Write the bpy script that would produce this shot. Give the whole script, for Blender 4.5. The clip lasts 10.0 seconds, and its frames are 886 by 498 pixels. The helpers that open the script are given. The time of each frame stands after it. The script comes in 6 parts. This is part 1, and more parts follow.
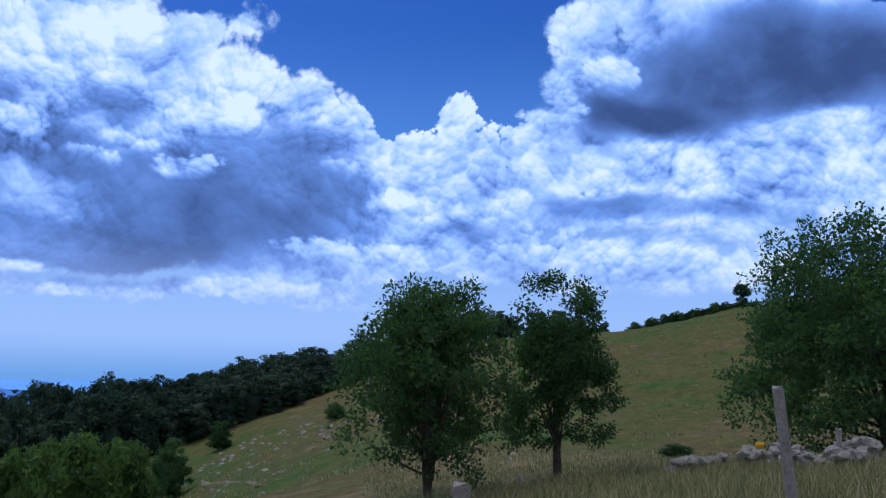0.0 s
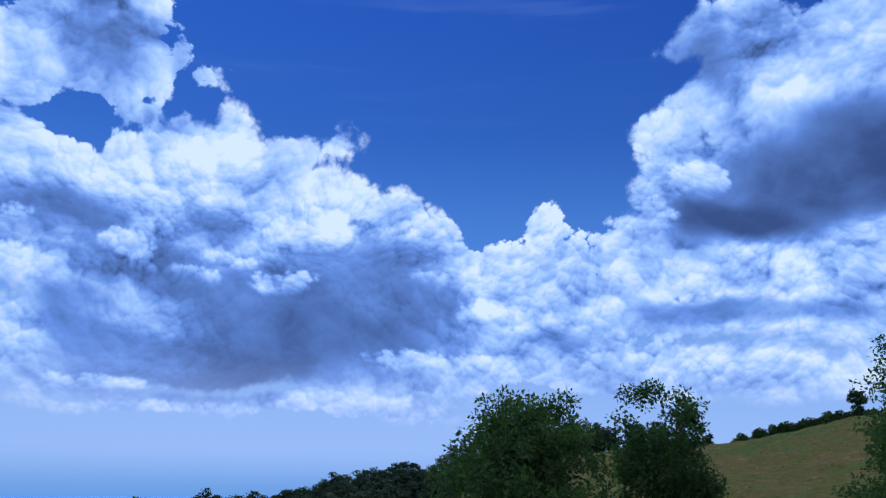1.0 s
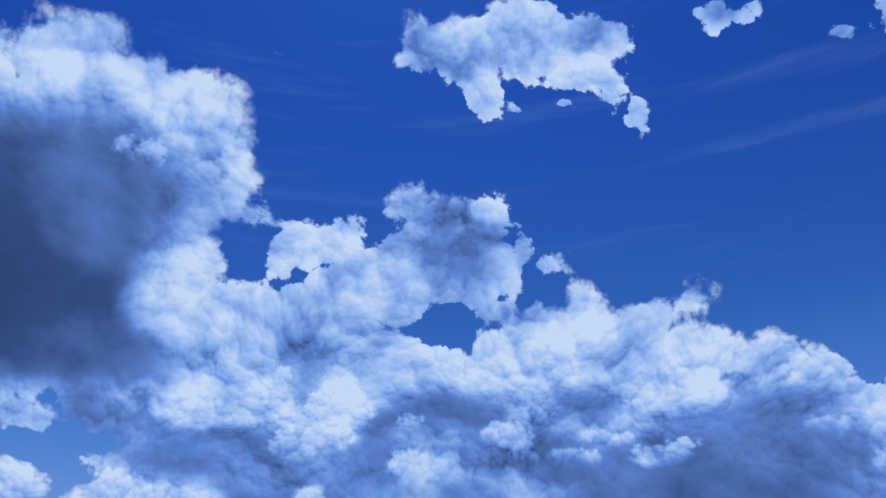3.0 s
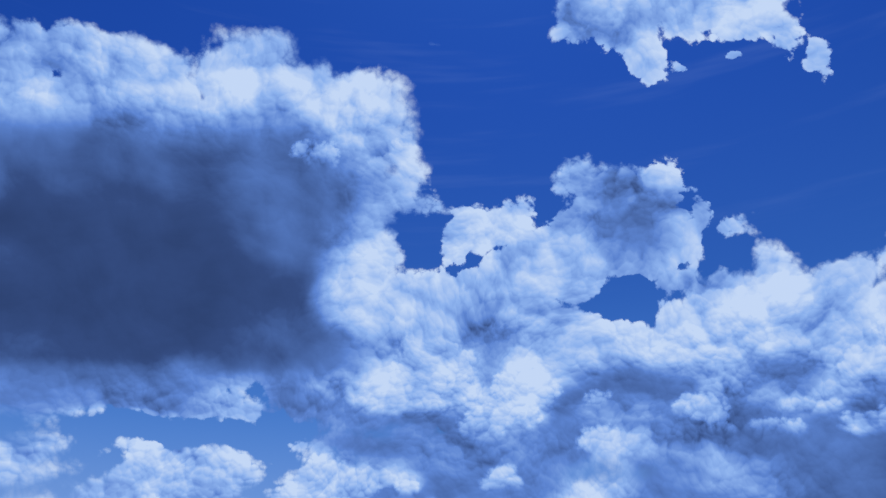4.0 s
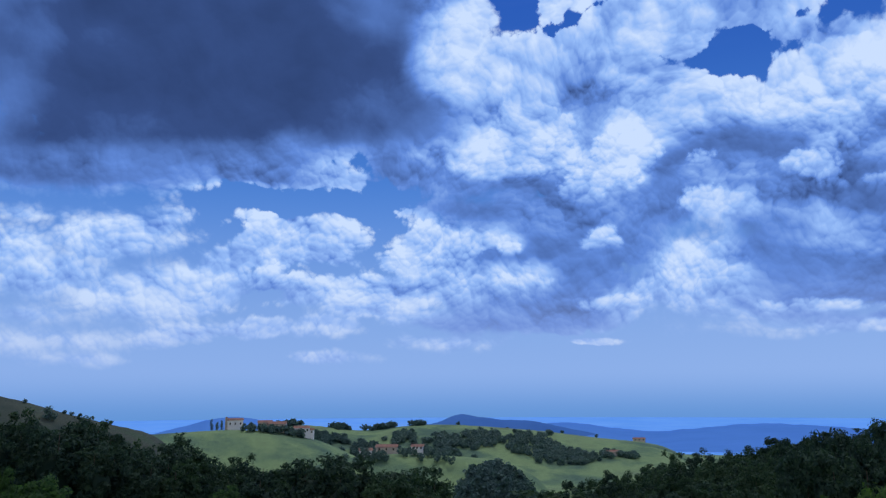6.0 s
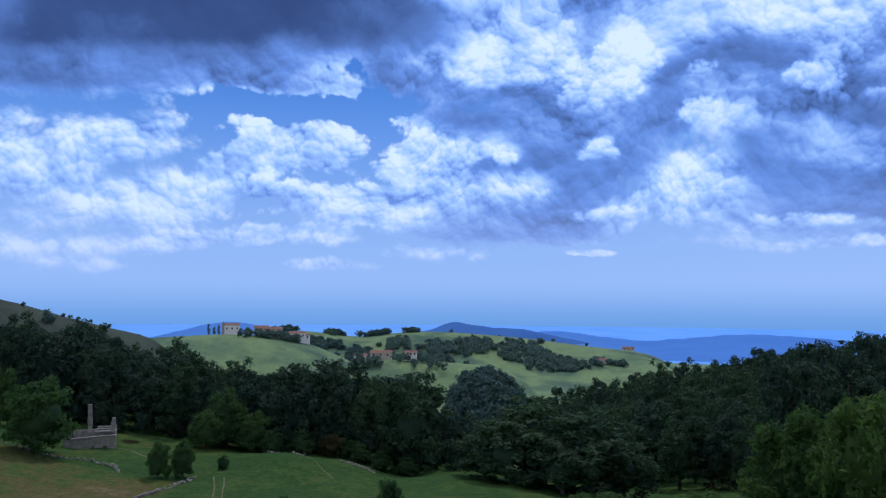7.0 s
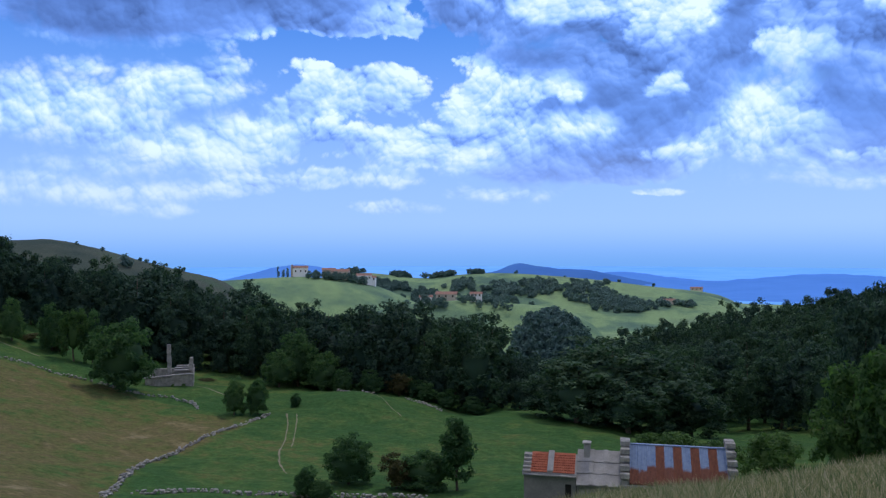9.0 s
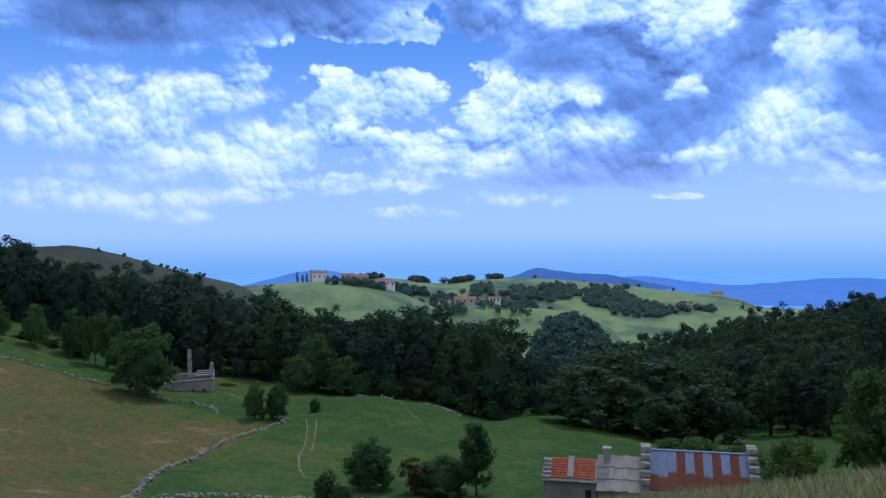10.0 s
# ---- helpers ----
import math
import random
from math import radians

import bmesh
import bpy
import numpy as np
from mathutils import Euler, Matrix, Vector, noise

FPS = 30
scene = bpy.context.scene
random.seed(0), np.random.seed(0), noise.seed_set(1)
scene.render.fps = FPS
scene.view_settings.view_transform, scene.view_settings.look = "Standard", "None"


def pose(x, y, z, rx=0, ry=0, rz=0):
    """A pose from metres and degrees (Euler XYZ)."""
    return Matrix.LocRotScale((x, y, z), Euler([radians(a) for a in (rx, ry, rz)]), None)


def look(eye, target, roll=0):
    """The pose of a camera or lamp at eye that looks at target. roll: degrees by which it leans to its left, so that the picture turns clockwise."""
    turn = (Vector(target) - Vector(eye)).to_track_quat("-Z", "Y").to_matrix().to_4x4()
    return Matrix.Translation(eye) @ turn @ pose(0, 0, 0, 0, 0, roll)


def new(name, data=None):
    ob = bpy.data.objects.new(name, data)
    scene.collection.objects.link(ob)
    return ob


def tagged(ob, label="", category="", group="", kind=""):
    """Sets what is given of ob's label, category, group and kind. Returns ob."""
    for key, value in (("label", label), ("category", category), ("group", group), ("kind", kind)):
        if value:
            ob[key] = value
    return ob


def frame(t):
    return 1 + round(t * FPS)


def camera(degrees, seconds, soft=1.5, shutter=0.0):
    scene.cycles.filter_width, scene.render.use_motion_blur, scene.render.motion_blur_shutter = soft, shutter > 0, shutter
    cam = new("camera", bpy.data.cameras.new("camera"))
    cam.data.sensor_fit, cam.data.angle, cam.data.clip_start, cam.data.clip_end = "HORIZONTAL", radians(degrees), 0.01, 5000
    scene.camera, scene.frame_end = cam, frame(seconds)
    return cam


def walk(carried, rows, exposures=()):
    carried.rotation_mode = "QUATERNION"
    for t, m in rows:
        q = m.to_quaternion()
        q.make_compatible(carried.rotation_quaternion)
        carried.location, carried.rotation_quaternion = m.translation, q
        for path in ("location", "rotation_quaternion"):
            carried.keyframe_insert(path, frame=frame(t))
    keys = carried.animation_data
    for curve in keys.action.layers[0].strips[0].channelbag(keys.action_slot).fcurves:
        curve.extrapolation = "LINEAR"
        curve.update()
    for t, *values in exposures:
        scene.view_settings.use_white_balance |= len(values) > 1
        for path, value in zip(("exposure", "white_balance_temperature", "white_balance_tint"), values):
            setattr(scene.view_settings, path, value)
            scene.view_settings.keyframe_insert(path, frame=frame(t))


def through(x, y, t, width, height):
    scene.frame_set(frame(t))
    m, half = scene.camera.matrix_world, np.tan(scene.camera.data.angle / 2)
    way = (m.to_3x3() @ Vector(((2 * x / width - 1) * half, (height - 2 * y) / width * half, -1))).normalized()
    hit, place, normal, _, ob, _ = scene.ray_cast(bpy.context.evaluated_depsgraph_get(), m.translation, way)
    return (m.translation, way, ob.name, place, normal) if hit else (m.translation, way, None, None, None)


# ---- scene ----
# ---------------------------------------------------------------- camera
EYE = (0.0, 0.0, 0.0)            # the eye stands 1.6 m over the turf
cam = camera(57.08, 10.0, soft=1.3)
PATH = [
    (0.0, 97.839, -0.952, -59.133), (0.5, 100.456, -0.982, -58.251), (1.0, 105.493, -0.752, -52.677),
    (1.5, 109.462, -0.730, -47.563), (2.0, 113.134, 0.235, -40.875), (2.5, 116.139, 1.083, -33.320),
    (3.0, 117.608, 1.463, -25.588), (3.2, 117.893, 1.387, -22.269), (4.3, 114.833, 0.303, -10.353),
    (4.5, 112.929, 0.323, -9.335), (5.0, 107.658, 0.604, -7.536), (5.5, 103.361, 0.564, -6.194),
    (6.0, 100.132, 0.299, -5.391), (7.5, 91.474, -0.696, -5.949), (8.0, 90.285, -0.230, -4.990),
    (8.5, 89.740, 0.184, -3.229), (9.0, 89.665, 0.095, -1.299), (9.5, 89.911, 0.236, -0.001),
    (10.0, 90.017, 0.301, 0.0)]
EXPOSURES = [(0.0, -0.2), (0.5, -0.22), (1.0, -0.27), (1.5, -0.40), (2.5, -0.56), (4.5, -0.6), (5.0, -0.7), (5.5, -0.68), (6.0, -0.46), (7.5, -0.2), (8.5, -0.04), (10.0, 0.02)]
LIFT = {0.0: -0.035}             # the arm rises a little at the start
walk(cam, [(t, pose(EYE[0], EYE[1], EYE[2] + LIFT.get(t, 0.0), rx, ry, rz)) for t, rx, ry, rz in PATH], EXPOSURES)

# ---------------------------------------------------------------- sky and sun
SUN_AZ, SUN_EL = 22.0, 60.0      # degrees clockwise from +y, and above the horizon
world = bpy.data.worlds.new("sky")
scene.world = world
world.use_nodes = True
wt = world.node_tree
wt.nodes.clear()


def node(tree, kind, ins=None, **props):
    n = tree.nodes.new(kind)
    for k, v in props.items():
        setattr(n, k, v)
    for k, v in (ins or {}).items():
        if isinstance(v, bpy.types.NodeSocket):
            tree.links.new(v, n.inputs[k])
        else:
            n.inputs[k].default_value = v
    return n


def wmath(op, a, b=0.0, c=0.0, clamp=False):
    return node(wt, "ShaderNodeMath", {0: a, 1: b, 2: c}, operation=op, use_clamp=clamp).outputs[0]


def wvec(op, a, b=(0, 0, 0), c=(0, 0, 0)):
    n = node(wt, "ShaderNodeVectorMath", {0: a, 1: b}, operation=op)
    if op == "MULTIPLY_ADD":
        if isinstance(c, bpy.types.NodeSocket):
            wt.links.new(c, n.inputs[2])
        else:
            n.inputs[2].default_value = c
    return n.outputs["Value" if op in ("LENGTH", "DOT_PRODUCT") else "Vector"]


def smooth(x, lo, hi, a=0.0, b=1.0):
    n = node(wt, "ShaderNodeMapRange", {"Value": x, "From Min": lo, "From Max": hi, "To Min": a, "To Max": b}, interpolation_type="SMOOTHSTEP")
    return n.outputs["Result"]


def wmix(fac, a, b, blend="MIX"):
    n = node(wt, "ShaderNodeMix", data_type="RGBA", blend_type=blend)
    for key, v in ((0, fac), (6, a), (7, b)):
        if isinstance(v, bpy.types.NodeSocket):
            wt.links.new(v, n.inputs[key])
        else:
            n.inputs[key].default_value = (*v, 1) if isinstance(v, tuple) else v
    return n.outputs[2]


PUFFS = {"white": [], "grey": [], "hole": []}
STROKES = []
TRIMS = []


def puffs(kind, *rows):
    """Soft ellipses of a cloud: azimuth, elevation, two radii and a tilt, all in degrees."""
    PUFFS[kind].extend(rows)


def strokes(*rows):
    """Light and shade of the clouds, one laid over the other: azimuth, elevation, two radii and a tilt in degrees, lightness, softness."""
    STROKES.extend(rows)


def trims(*rows):
    """Later touches to the outlines: an ellipse as in puffs(), and 1 for cloud or -1 for clear sky."""
    TRIMS.extend(rows)


puffs('white', (24.4, 17.4, 4.0, 3.4, 9), (28.7, 19.5, 3.2, 2.5, 9), (32.6, 20.8, 4.2, 2.6, 8), (36.8, 21.5, 2.0, 2.5, 6), (42.1, 21.6, 2.5, 1.2, 18), (45.0, 22.6, 0.9, 0.7, 3), (39.8, 19.3, 4.8, 2.3, 5), (46.0, 18.5, 2.5, 1.6, 3), (48.9, 17.6, 2.3, 1.7, 2), (51.9, 16.3, 1.9, 1.2, 1), (33.3, 14.1, 11.7, 6.4, 5), (46.7, 12.2, 8.8, 4.7, 2), (49.3, 7.4, 10.2, 2.3, 1), (35.7, 8.4, 12.0, 3.0, 3), (26.2, 9.3, 4.2, 3.9, 5), (28.4, 5.4, 4.3, 0.8, 3), (27.0, 26.4, 5.1, 3.3, 11), (22.6, 24.8, 3.0, 3.7, 13))  # bank over the wood
puffs('white', (32.6, 27.8, 0.8, 2.2, 9), (34.3, 26.2, 1.1, 0.5, 8), (43.9, 4.7, 8.0, 0.6, 1), (48.6, 3.9, 4.3, 0.5, 1), (32.5, 4.5, 6.2, 0.4, 2))
puffs('hole', (26.3, 21.4, 0.9, 0.5, 10))  # bank over the wood
puffs('white', (56.0, 13.2, 4.5, 2.5, 0), (60.0, 16.9, 1.7, 1.8, -1), (61.3, 14.3, 2.4, 1.6, -1), (61.2, 10.8, 7.1, 3.5, -1), (66.5, 15.7, 3.1, 2.4, -3), (69.1, 20.5, 2.2, 2.1, -5), (67.7, 23.1, 1.9, 1.4, -5), (70.4, 24.5, 2.4, 2.2, -6), (69.7, 27.9, 1.6, 1.1, -7), (72.2, 28.7, 2.4, 2.1, -8), (75.7, 25.3, 5.6, 5.4, -9), (80.8, 22.6, 5.1, 7.6, -10), (73.0, 16.4, 8.0, 5.2, -5), (79.6, 12.8, 5.2, 4.3, -5), (65.0, 8.4, 11.3, 3.1, -1), (75.7, 7.3, 7.4, 2.5, -2))  # clouds over the hill
puffs('grey', (76.3, 16.8, 7.0, 1.9, -6), (80.4, 19.2, 3.7, 3.2, -8), (73.6, 27.7, 2.3, 1.8, -8), (80.4, 25.2, 3.8, 3.1, -11), (69.6, 11.1, 3.3, 0.9, -3), (73.9, 10.3, 4.6, 0.6, -3), (86.2, 19.0, 4.0, 2.7, -8))  # clouds over the hill
puffs('hole', (80.9, 14.4, 0.8, 0.4, -7), (76.8, 8.5, 2.0, 0.3, -3), (68.8, 9.2, 2.2, 0.3, -2))  # clouds over the hill
puffs('white', (24.9, 41.5, 3.0, 2.2, 4), (29.0, 40.9, 3.5, 3.0, 2), (30.0, 38.3, 2.5, 1.9, 1), (33.0, 37.2, 2.0, 1.2, -1), (36.6, 40.9, 3.0, 2.2, -2), (40.1, 40.7, 3.5, 2.0, -4), (39.0, 38.9, 3.0, 1.1, -3), (41.3, 37.2, 1.1, 1.2, -5), (43.0, 35.3, 0.7, 0.8, -5), (36.9, 37.1, 0.7, 0.3, -2), (33.6, 43.1, 4.2, 1.5, -1), (51.5, 40.4, 2.4, 1.2, -10), (49.9, 39.8, 0.9, 0.4, -9), (53.4, 40.6, 1.4, 0.4, -11), (63.0, 36.6, 0.2, 0.4, -16), (11.9, 40.6, 0.7, 0.2, -1))  # high clouds
puffs('white', (16.6, 28.0, 3.1, 1.5, 6), (18.6, 28.8, 1.5, 1.2, 5), (14.2, 27.1, 1.4, 1.5, 7), (23.7, 30.3, 1.6, 1.4, 3), (25.7, 27.7, 3.1, 3.1, 2), (27.8, 30.1, 1.6, 1.6, 2), (30.1, 29.8, 2.1, 1.7, 1), (31.5, 26.6, 1.4, 2.4, 0), (27.9, 25.8, 3.9, 2.4, 1), (13.6, 22.9, 8.5, 2.3, 6), (20.7, 24.7, 5.0, 2.7, 4), (8.5, 20.0, 5.3, 4.3, 7), (18.7, 19.9, 6.3, 3.4, 4), (30.2, 19.1, 5.4, 2.7, 0), (34.4, 21.8, 3.4, 1.6, -1), (37.1, 22.9, 1.5, 1.5, -2), (33.2, 23.0, 1.7, 0.6, -1), (40.8, 21.1, 2.5, 2.0, -3))  # middle clouds
puffs('white', (44.2, 22.5, 1.2, 1.0, 33), (43.0, 18.6, 4.5, 2.3, -4), (46.0, 19.4, 1.9, 1.1, -5), (48.6, 18.6, 2.0, 0.9, -6), (51.5, 16.7, 1.7, 0.9, -6), (54.1, 14.6, 2.5, 1.3, -6), (56.6, 14.7, 2.1, 1.1, -7), (60.1, 17.1, 1.2, 1.8, -9), (60.3, 14.5, 3.3, 1.7, -8), (30.2, 15.2, 15.7, 3.4, 0), (46.1, 13.9, 11.4, 3.0, -4), (11.1, 15.2, 9.1, 2.9, 5), (22.5, 12.1, 18.4, 2.6, 1), (45.7, 10.6, 14.7, 2.5, -3), (8.6, 9.8, 3.5, 1.3, 3))
puffs('hole', (23.3, 10.9, 1.7, 0.8, 1))  # middle clouds
puffs('grey', (9.6, 13.7, 8.4, 1.4, 5), (18.5, 13.9, 5.6, 1.3, 2), (16.4, 10.2, 4.6, 1.1, 2), (9.9, 9.9, 1.8, 0.7, 3))  # middle clouds
puffs('grey', (46.9, 11.2, 5.9, 2.2, -4))  # middle bases, dark
puffs('white', (-21.9, 33.2, 8.1, 2.4, 15), (-12.8, 35.7, 7.6, 2.1, 11), (-5.4, 37.2, 5.5, 1.8, 7), (-1.2, 37.3, 3.3, 1.5, 5), (2.7, 36.5, 3.8, 1.7, 3), (5.5, 36.8, 2.2, 1.6, 2), (7.7, 35.9, 2.1, 1.9, 1), (9.1, 33.6, 1.5, 1.9, 0), (9.8, 30.9, 1.6, 1.6, 0), (10.9, 29.5, 1.5, 1.1, -1), (10.2, 28.1, 1.3, 1.0, -1), (7.5, 27.3, 2.7, 3.9, 0), (5.7, 30.4, 3.6, 4.7, 1), (-10.9, 24.1, 16.1, 8.6, 7), (5.9, 20.6, 5.1, 4.3, 1), (3.5, 16.6, 4.9, 2.3, 1), (-13.3, 15.2, 9.1, 1.7, 6), (-4.7, 14.7, 6.1, 0.9, 3))  # tower cloud
puffs('white', (12.2, 18.2, 3.3, 3.2, -1))
puffs('hole', (-19.1, 35.1, 0.9, 0.6, 14), (-16.4, 36.1, 0.4, 0.3, 13), (-0.9, 15.9, 0.6, 0.6, 2), (11.1, 26.4, 0.6, 0.9, -1), (-12.9, 12.6, 7.6, 0.6, 5), (-2.6, 12.8, 3.8, 0.5, 2), (-9.8, 10.7, 2.4, 0.8, 29), (1.7, 11.5, 1.4, 1.0, 1), (23.6, 10.5, 1.9, 0.7, -3))  # tower cloud
puffs('grey', (-12.9, 24.5, 14.0, 6.3, 8), (-1.1, 25.0, 6.4, 7.4, 4), (3.3, 22.9, 3.0, 4.3, 2), (-15.3, 16.8, 9.7, 2.5, 7), (-4.2, 17.8, 7.1, 1.5, 4), (-10.0, 31.8, 6.3, 1.0, 9), (5.2, 14.7, 6.4, 1.0, 1), (14.1, 13.1, 6.4, 1.5, -1), (18.0, 11.8, 4.7, 1.7, -2), (15.1, 18.9, 1.7, 2.0, -2), (26.7, 15.1, 3.4, 1.3, 15), (36.3, 16.2, 1.7, 0.6, -8), (32.5, 10.2, 6.4, 2.0, -5), (27.8, 28.5, 2.9, 2.3, -27), (27.0, 25.8, 2.6, 1.4, -7))  # tower cloud
puffs('white', (-15.4, 15.3, 15.1, 1.8, 4), (-4.0, 14.8, 4.7, 1.4, 1), (5.9, 14.4, 7.1, 1.9, -1), (17.4, 12.8, 7.3, 2.9, -4), (18.5, 10.2, 2.9, 1.5, -3), (27.7, 13.0, 4.8, 1.7, -6), (-26.3, 9.0, 2.5, 1.7, 5), (-22.4, 9.3, 3.0, 1.4, 4), (-17.6, 10.2, 2.1, 1.5, 3), (-14.0, 11.1, 2.1, 0.8, 22), (-20.7, 8.0, 3.8, 1.4, 3), (-21.7, 11.6, 1.7, 0.3, 5), (-15.1, 7.5, 3.7, 1.1, 2), (-13.6, 6.4, 3.3, 1.2, 2), (-17.2, 6.7, 2.5, 1.0, 2), (-5.0, 11.0, 2.4, 1.7, 1), (-7.5, 10.0, 2.3, 1.3, 1), (-2.0, 11.3, 1.9, 1.3, 1))  # southern sky
puffs('white', (-9.8, 8.8, 1.9, 0.8, 2), (-4.0, 9.3, 3.5, 1.3, 1), (-6.7, 7.7, 2.3, 0.9, 1), (-2.8, 7.4, 3.2, 0.9, 0), (4.7, 10.5, 1.8, 1.3, -1), (3.1, 9.5, 2.0, 0.8, 0), (5.9, 9.1, 2.0, 1.9, -1), (4.3, 7.6, 3.6, 1.2, 0), (1.5, 6.4, 4.0, 1.1, 0), (6.7, 6.6, 0.8, 0.6, -1), (9.2, 9.8, 1.4, 0.8, -1), (10.4, 10.5, 0.6, 0.5, -2), (12.3, 10.3, 1.5, 0.9, -2), (11.4, 8.4, 1.4, 0.7, -2), (14.8, 11.1, 1.4, 0.7, -3), (16.8, 10.7, 0.7, 0.5, -3), (12.9, 6.5, 7.2, 2.1, -1), (15.5, 8.1, 3.4, 2.3, -2))
puffs('white', (9.8, 5.2, 6.2, 0.9, -1), (21.7, 9.8, 1.4, 1.3, -4), (24.4, 9.6, 2.4, 1.1, -4), (22.7, 7.4, 3.8, 2.2, -3), (18.8, 6.7, 2.9, 1.1, 19), (27.7, 6.8, 3.5, 2.5, -3), (27.1, 9.6, 2.6, 1.0, -5), (-23.7, 3.5, 3.9, 0.6, 2), (-18.7, 3.9, 2.5, 0.5, 1), (-13.2, 4.3, 3.0, 0.8, 1), (-7.1, 4.4, 3.5, 0.8, 1), (-2.0, 4.8, 2.4, 0.8, 0), (-18.7, 2.7, 2.1, 0.4, 1), (-2.4, 2.4, 2.4, 0.4, 0), (5.9, 3.7, 3.2, 0.5, 0), (15.9, 3.7, 1.5, 0.2, -1), (-25.0, 4.4, 1.9, 0.3, 2))
puffs('hole', (-10.6, 10.3, 2.2, 0.9, 31), (-15.1, 9.0, 1.5, 0.3, 2), (1.2, 10.3, 1.0, 0.5, 0), (-0.4, 8.6, 1.1, 0.3, 0), (23.4, 11.0, 1.6, 0.6, -4), (2.0, 12.2, 2.8, 0.5, 0), (-17.2, 12.5, 4.3, 0.4, 4))  # southern sky
puffs('grey', (-15.4, 15.4, 14.4, 1.3, 4), (5.9, 14.0, 5.9, 1.3, -1), (18.5, 12.0, 4.0, 1.7, -4), (19.9, 10.1, 2.1, 1.3, -3), (13.3, 6.3, 6.1, 1.7, -1), (9.8, 5.2, 6.6, 0.7, -1), (-4.0, 6.7, 3.5, 0.4, 1), (-6.0, 9.5, 2.3, 0.5, 1), (-21.7, 5.4, 3.7, 0.5, 2), (29.0, 6.7, 1.9, 0.7, -4), (26.1, 13.8, 3.9, 0.6, -6), (9.2, 9.6, 1.3, 0.5, -1), (12.1, 10.0, 1.3, 0.6, -2), (-18.3, 7.6, 1.1, 0.4, 3))  # southern sky
puffs('white', (-15.0, 32.0, 13.1, 2.2, 11), (-2.7, 33.4, 7.6, 2.6, 5), (-22.9, 28.4, 4.1, 3.1, 14))  # tower cloud, shoulder
puffs('white', (86.2, 18.7, 6.6, 4.8, -8), (86.6, 13.8, 4.8, 2.8, -6), (85.8, 10.0, 4.8, 2.1, -4), (83.2, 12.7, 5.1, 2.9, -4))  # clouds over the hill, far end
puffs('grey', (80.3, 19.1, 8.3, 2.4, -6), (74.7, 17.0, 4.6, 1.6, -4), (85.5, 18.1, 4.3, 2.3, -7))  # clouds over the hill, far end
puffs('grey', (-9.9, 22.8, 12.9, 7.9, 6), (-14.3, 16.7, 11.8, 3.0, 5), (12.4, 14.4, 10.5, 1.7, -2), (11.4, 7.8, 6.7, 2.3, -1), (-4.5, 6.3, 3.4, 0.4, 1), (-12.8, 5.7, 3.8, 0.4, 1), (31.0, 9.5, 5.8, 2.2, -5))  # under the tower
puffs('white', (-17.1, 10.6, 4.3, 1.4, 4), (-5.6, 11.2, 3.8, 1.9, 2), (-12.9, 7.2, 5.2, 1.3, 2), (2.0, 7.5, 5.5, 1.1, 0), (30.6, 11.7, 6.2, 2.6, -5), (9.1, 9.0, 5.9, 3.1, -1))  # under the tower
puffs('white', (-0.2, 35.1, 5.3, 4.0, 12), (-4.3, 38.1, 4.8, 2.4, 15), (5.5, 34.6, 3.9, 4.1, 9), (33.7, 39.8, 2.0, 1.7, -5), (31.9, 42.2, 3.1, 1.5, -4), (-1.0, 35.1, 6.0, 2.2, 5), (-11.2, 34.2, 8.5, 2.2, 9))  # tower filling
puffs('white', (-0.6, 30.5, 8.0, 4.2, 4), (-7.8, 31.3, 12.7, 3.4, 7), (3.1, 27.2, 5.3, 4.7, 2))  # tower inside
puffs('grey', (8.4, 15.1, 9.3, 1.9, 0), (20.0, 12.5, 7.7, 2.3, -3), (32.6, 10.9, 7.4, 3.2, -5))  # tower foot
puffs('white', (36.9, 4.4, 6.8, 0.3, 3), (44.9, 4.5, 6.3, 0.7, 2), (49.5, 3.9, 3.5, 0.5, 2), (31.0, 5.3, 1.9, 0.3, 4), (55.8, 3.1, 2.4, 0.2, 1))  # low streaks over the wood
puffs('grey', (-11.6, 15.7, 11.8, 1.8, 5), (0.2, 18.0, 6.9, 2.3, 2), (1.5, 25.2, 3.9, 6.3, 3))  # tower base
puffs('grey', (80.3, 18.4, 9.3, 2.7, -6), (85.4, 16.7, 5.3, 2.6, -7))  # dark cloud over the hill
puffs('grey', (40.2, 9.1, 9.3, 1.5, 2))  # base over the wood

strokes((9.9, 31.7, 2.1, 5.7, 14, 0.62, 2.1), (26.8, 26.7, 1.8, 2.2, 5, 0.50, 1.8), (25.0, 31.1, 2.1, 0.9, 6, 0.87, 0.3), (30.0, 30.1, 2.2, 1.5, 4, 0.86, 0.3), (16.1, 27.6, 3.0, 1.4, 10, 0.82, 1.4), (13.7, 24.4, 1.8, 0.9, 10, 0.60, 0.9), (18.8, 23.2, 8.2, 2.6, 7, 0.80, 2.6), (14.6, 19.6, 2.1, 2.1, 8, 0.60, 2.1), (11.7, 18.4, 1.6, 2.1, 9, 0.87, 0.3), (13.2, 16.2, 2.0, 1.0, 7, 0.86, 0.3), (16.1, 17.3, 1.0, 1.4, 7, 0.50, 1.0), (21.3, 19.0, 4.5, 1.5, 5, 0.84, 0.3), (31.5, 20.6, 6.6, 2.0, 2, 0.87, 0.3))  # middle sky
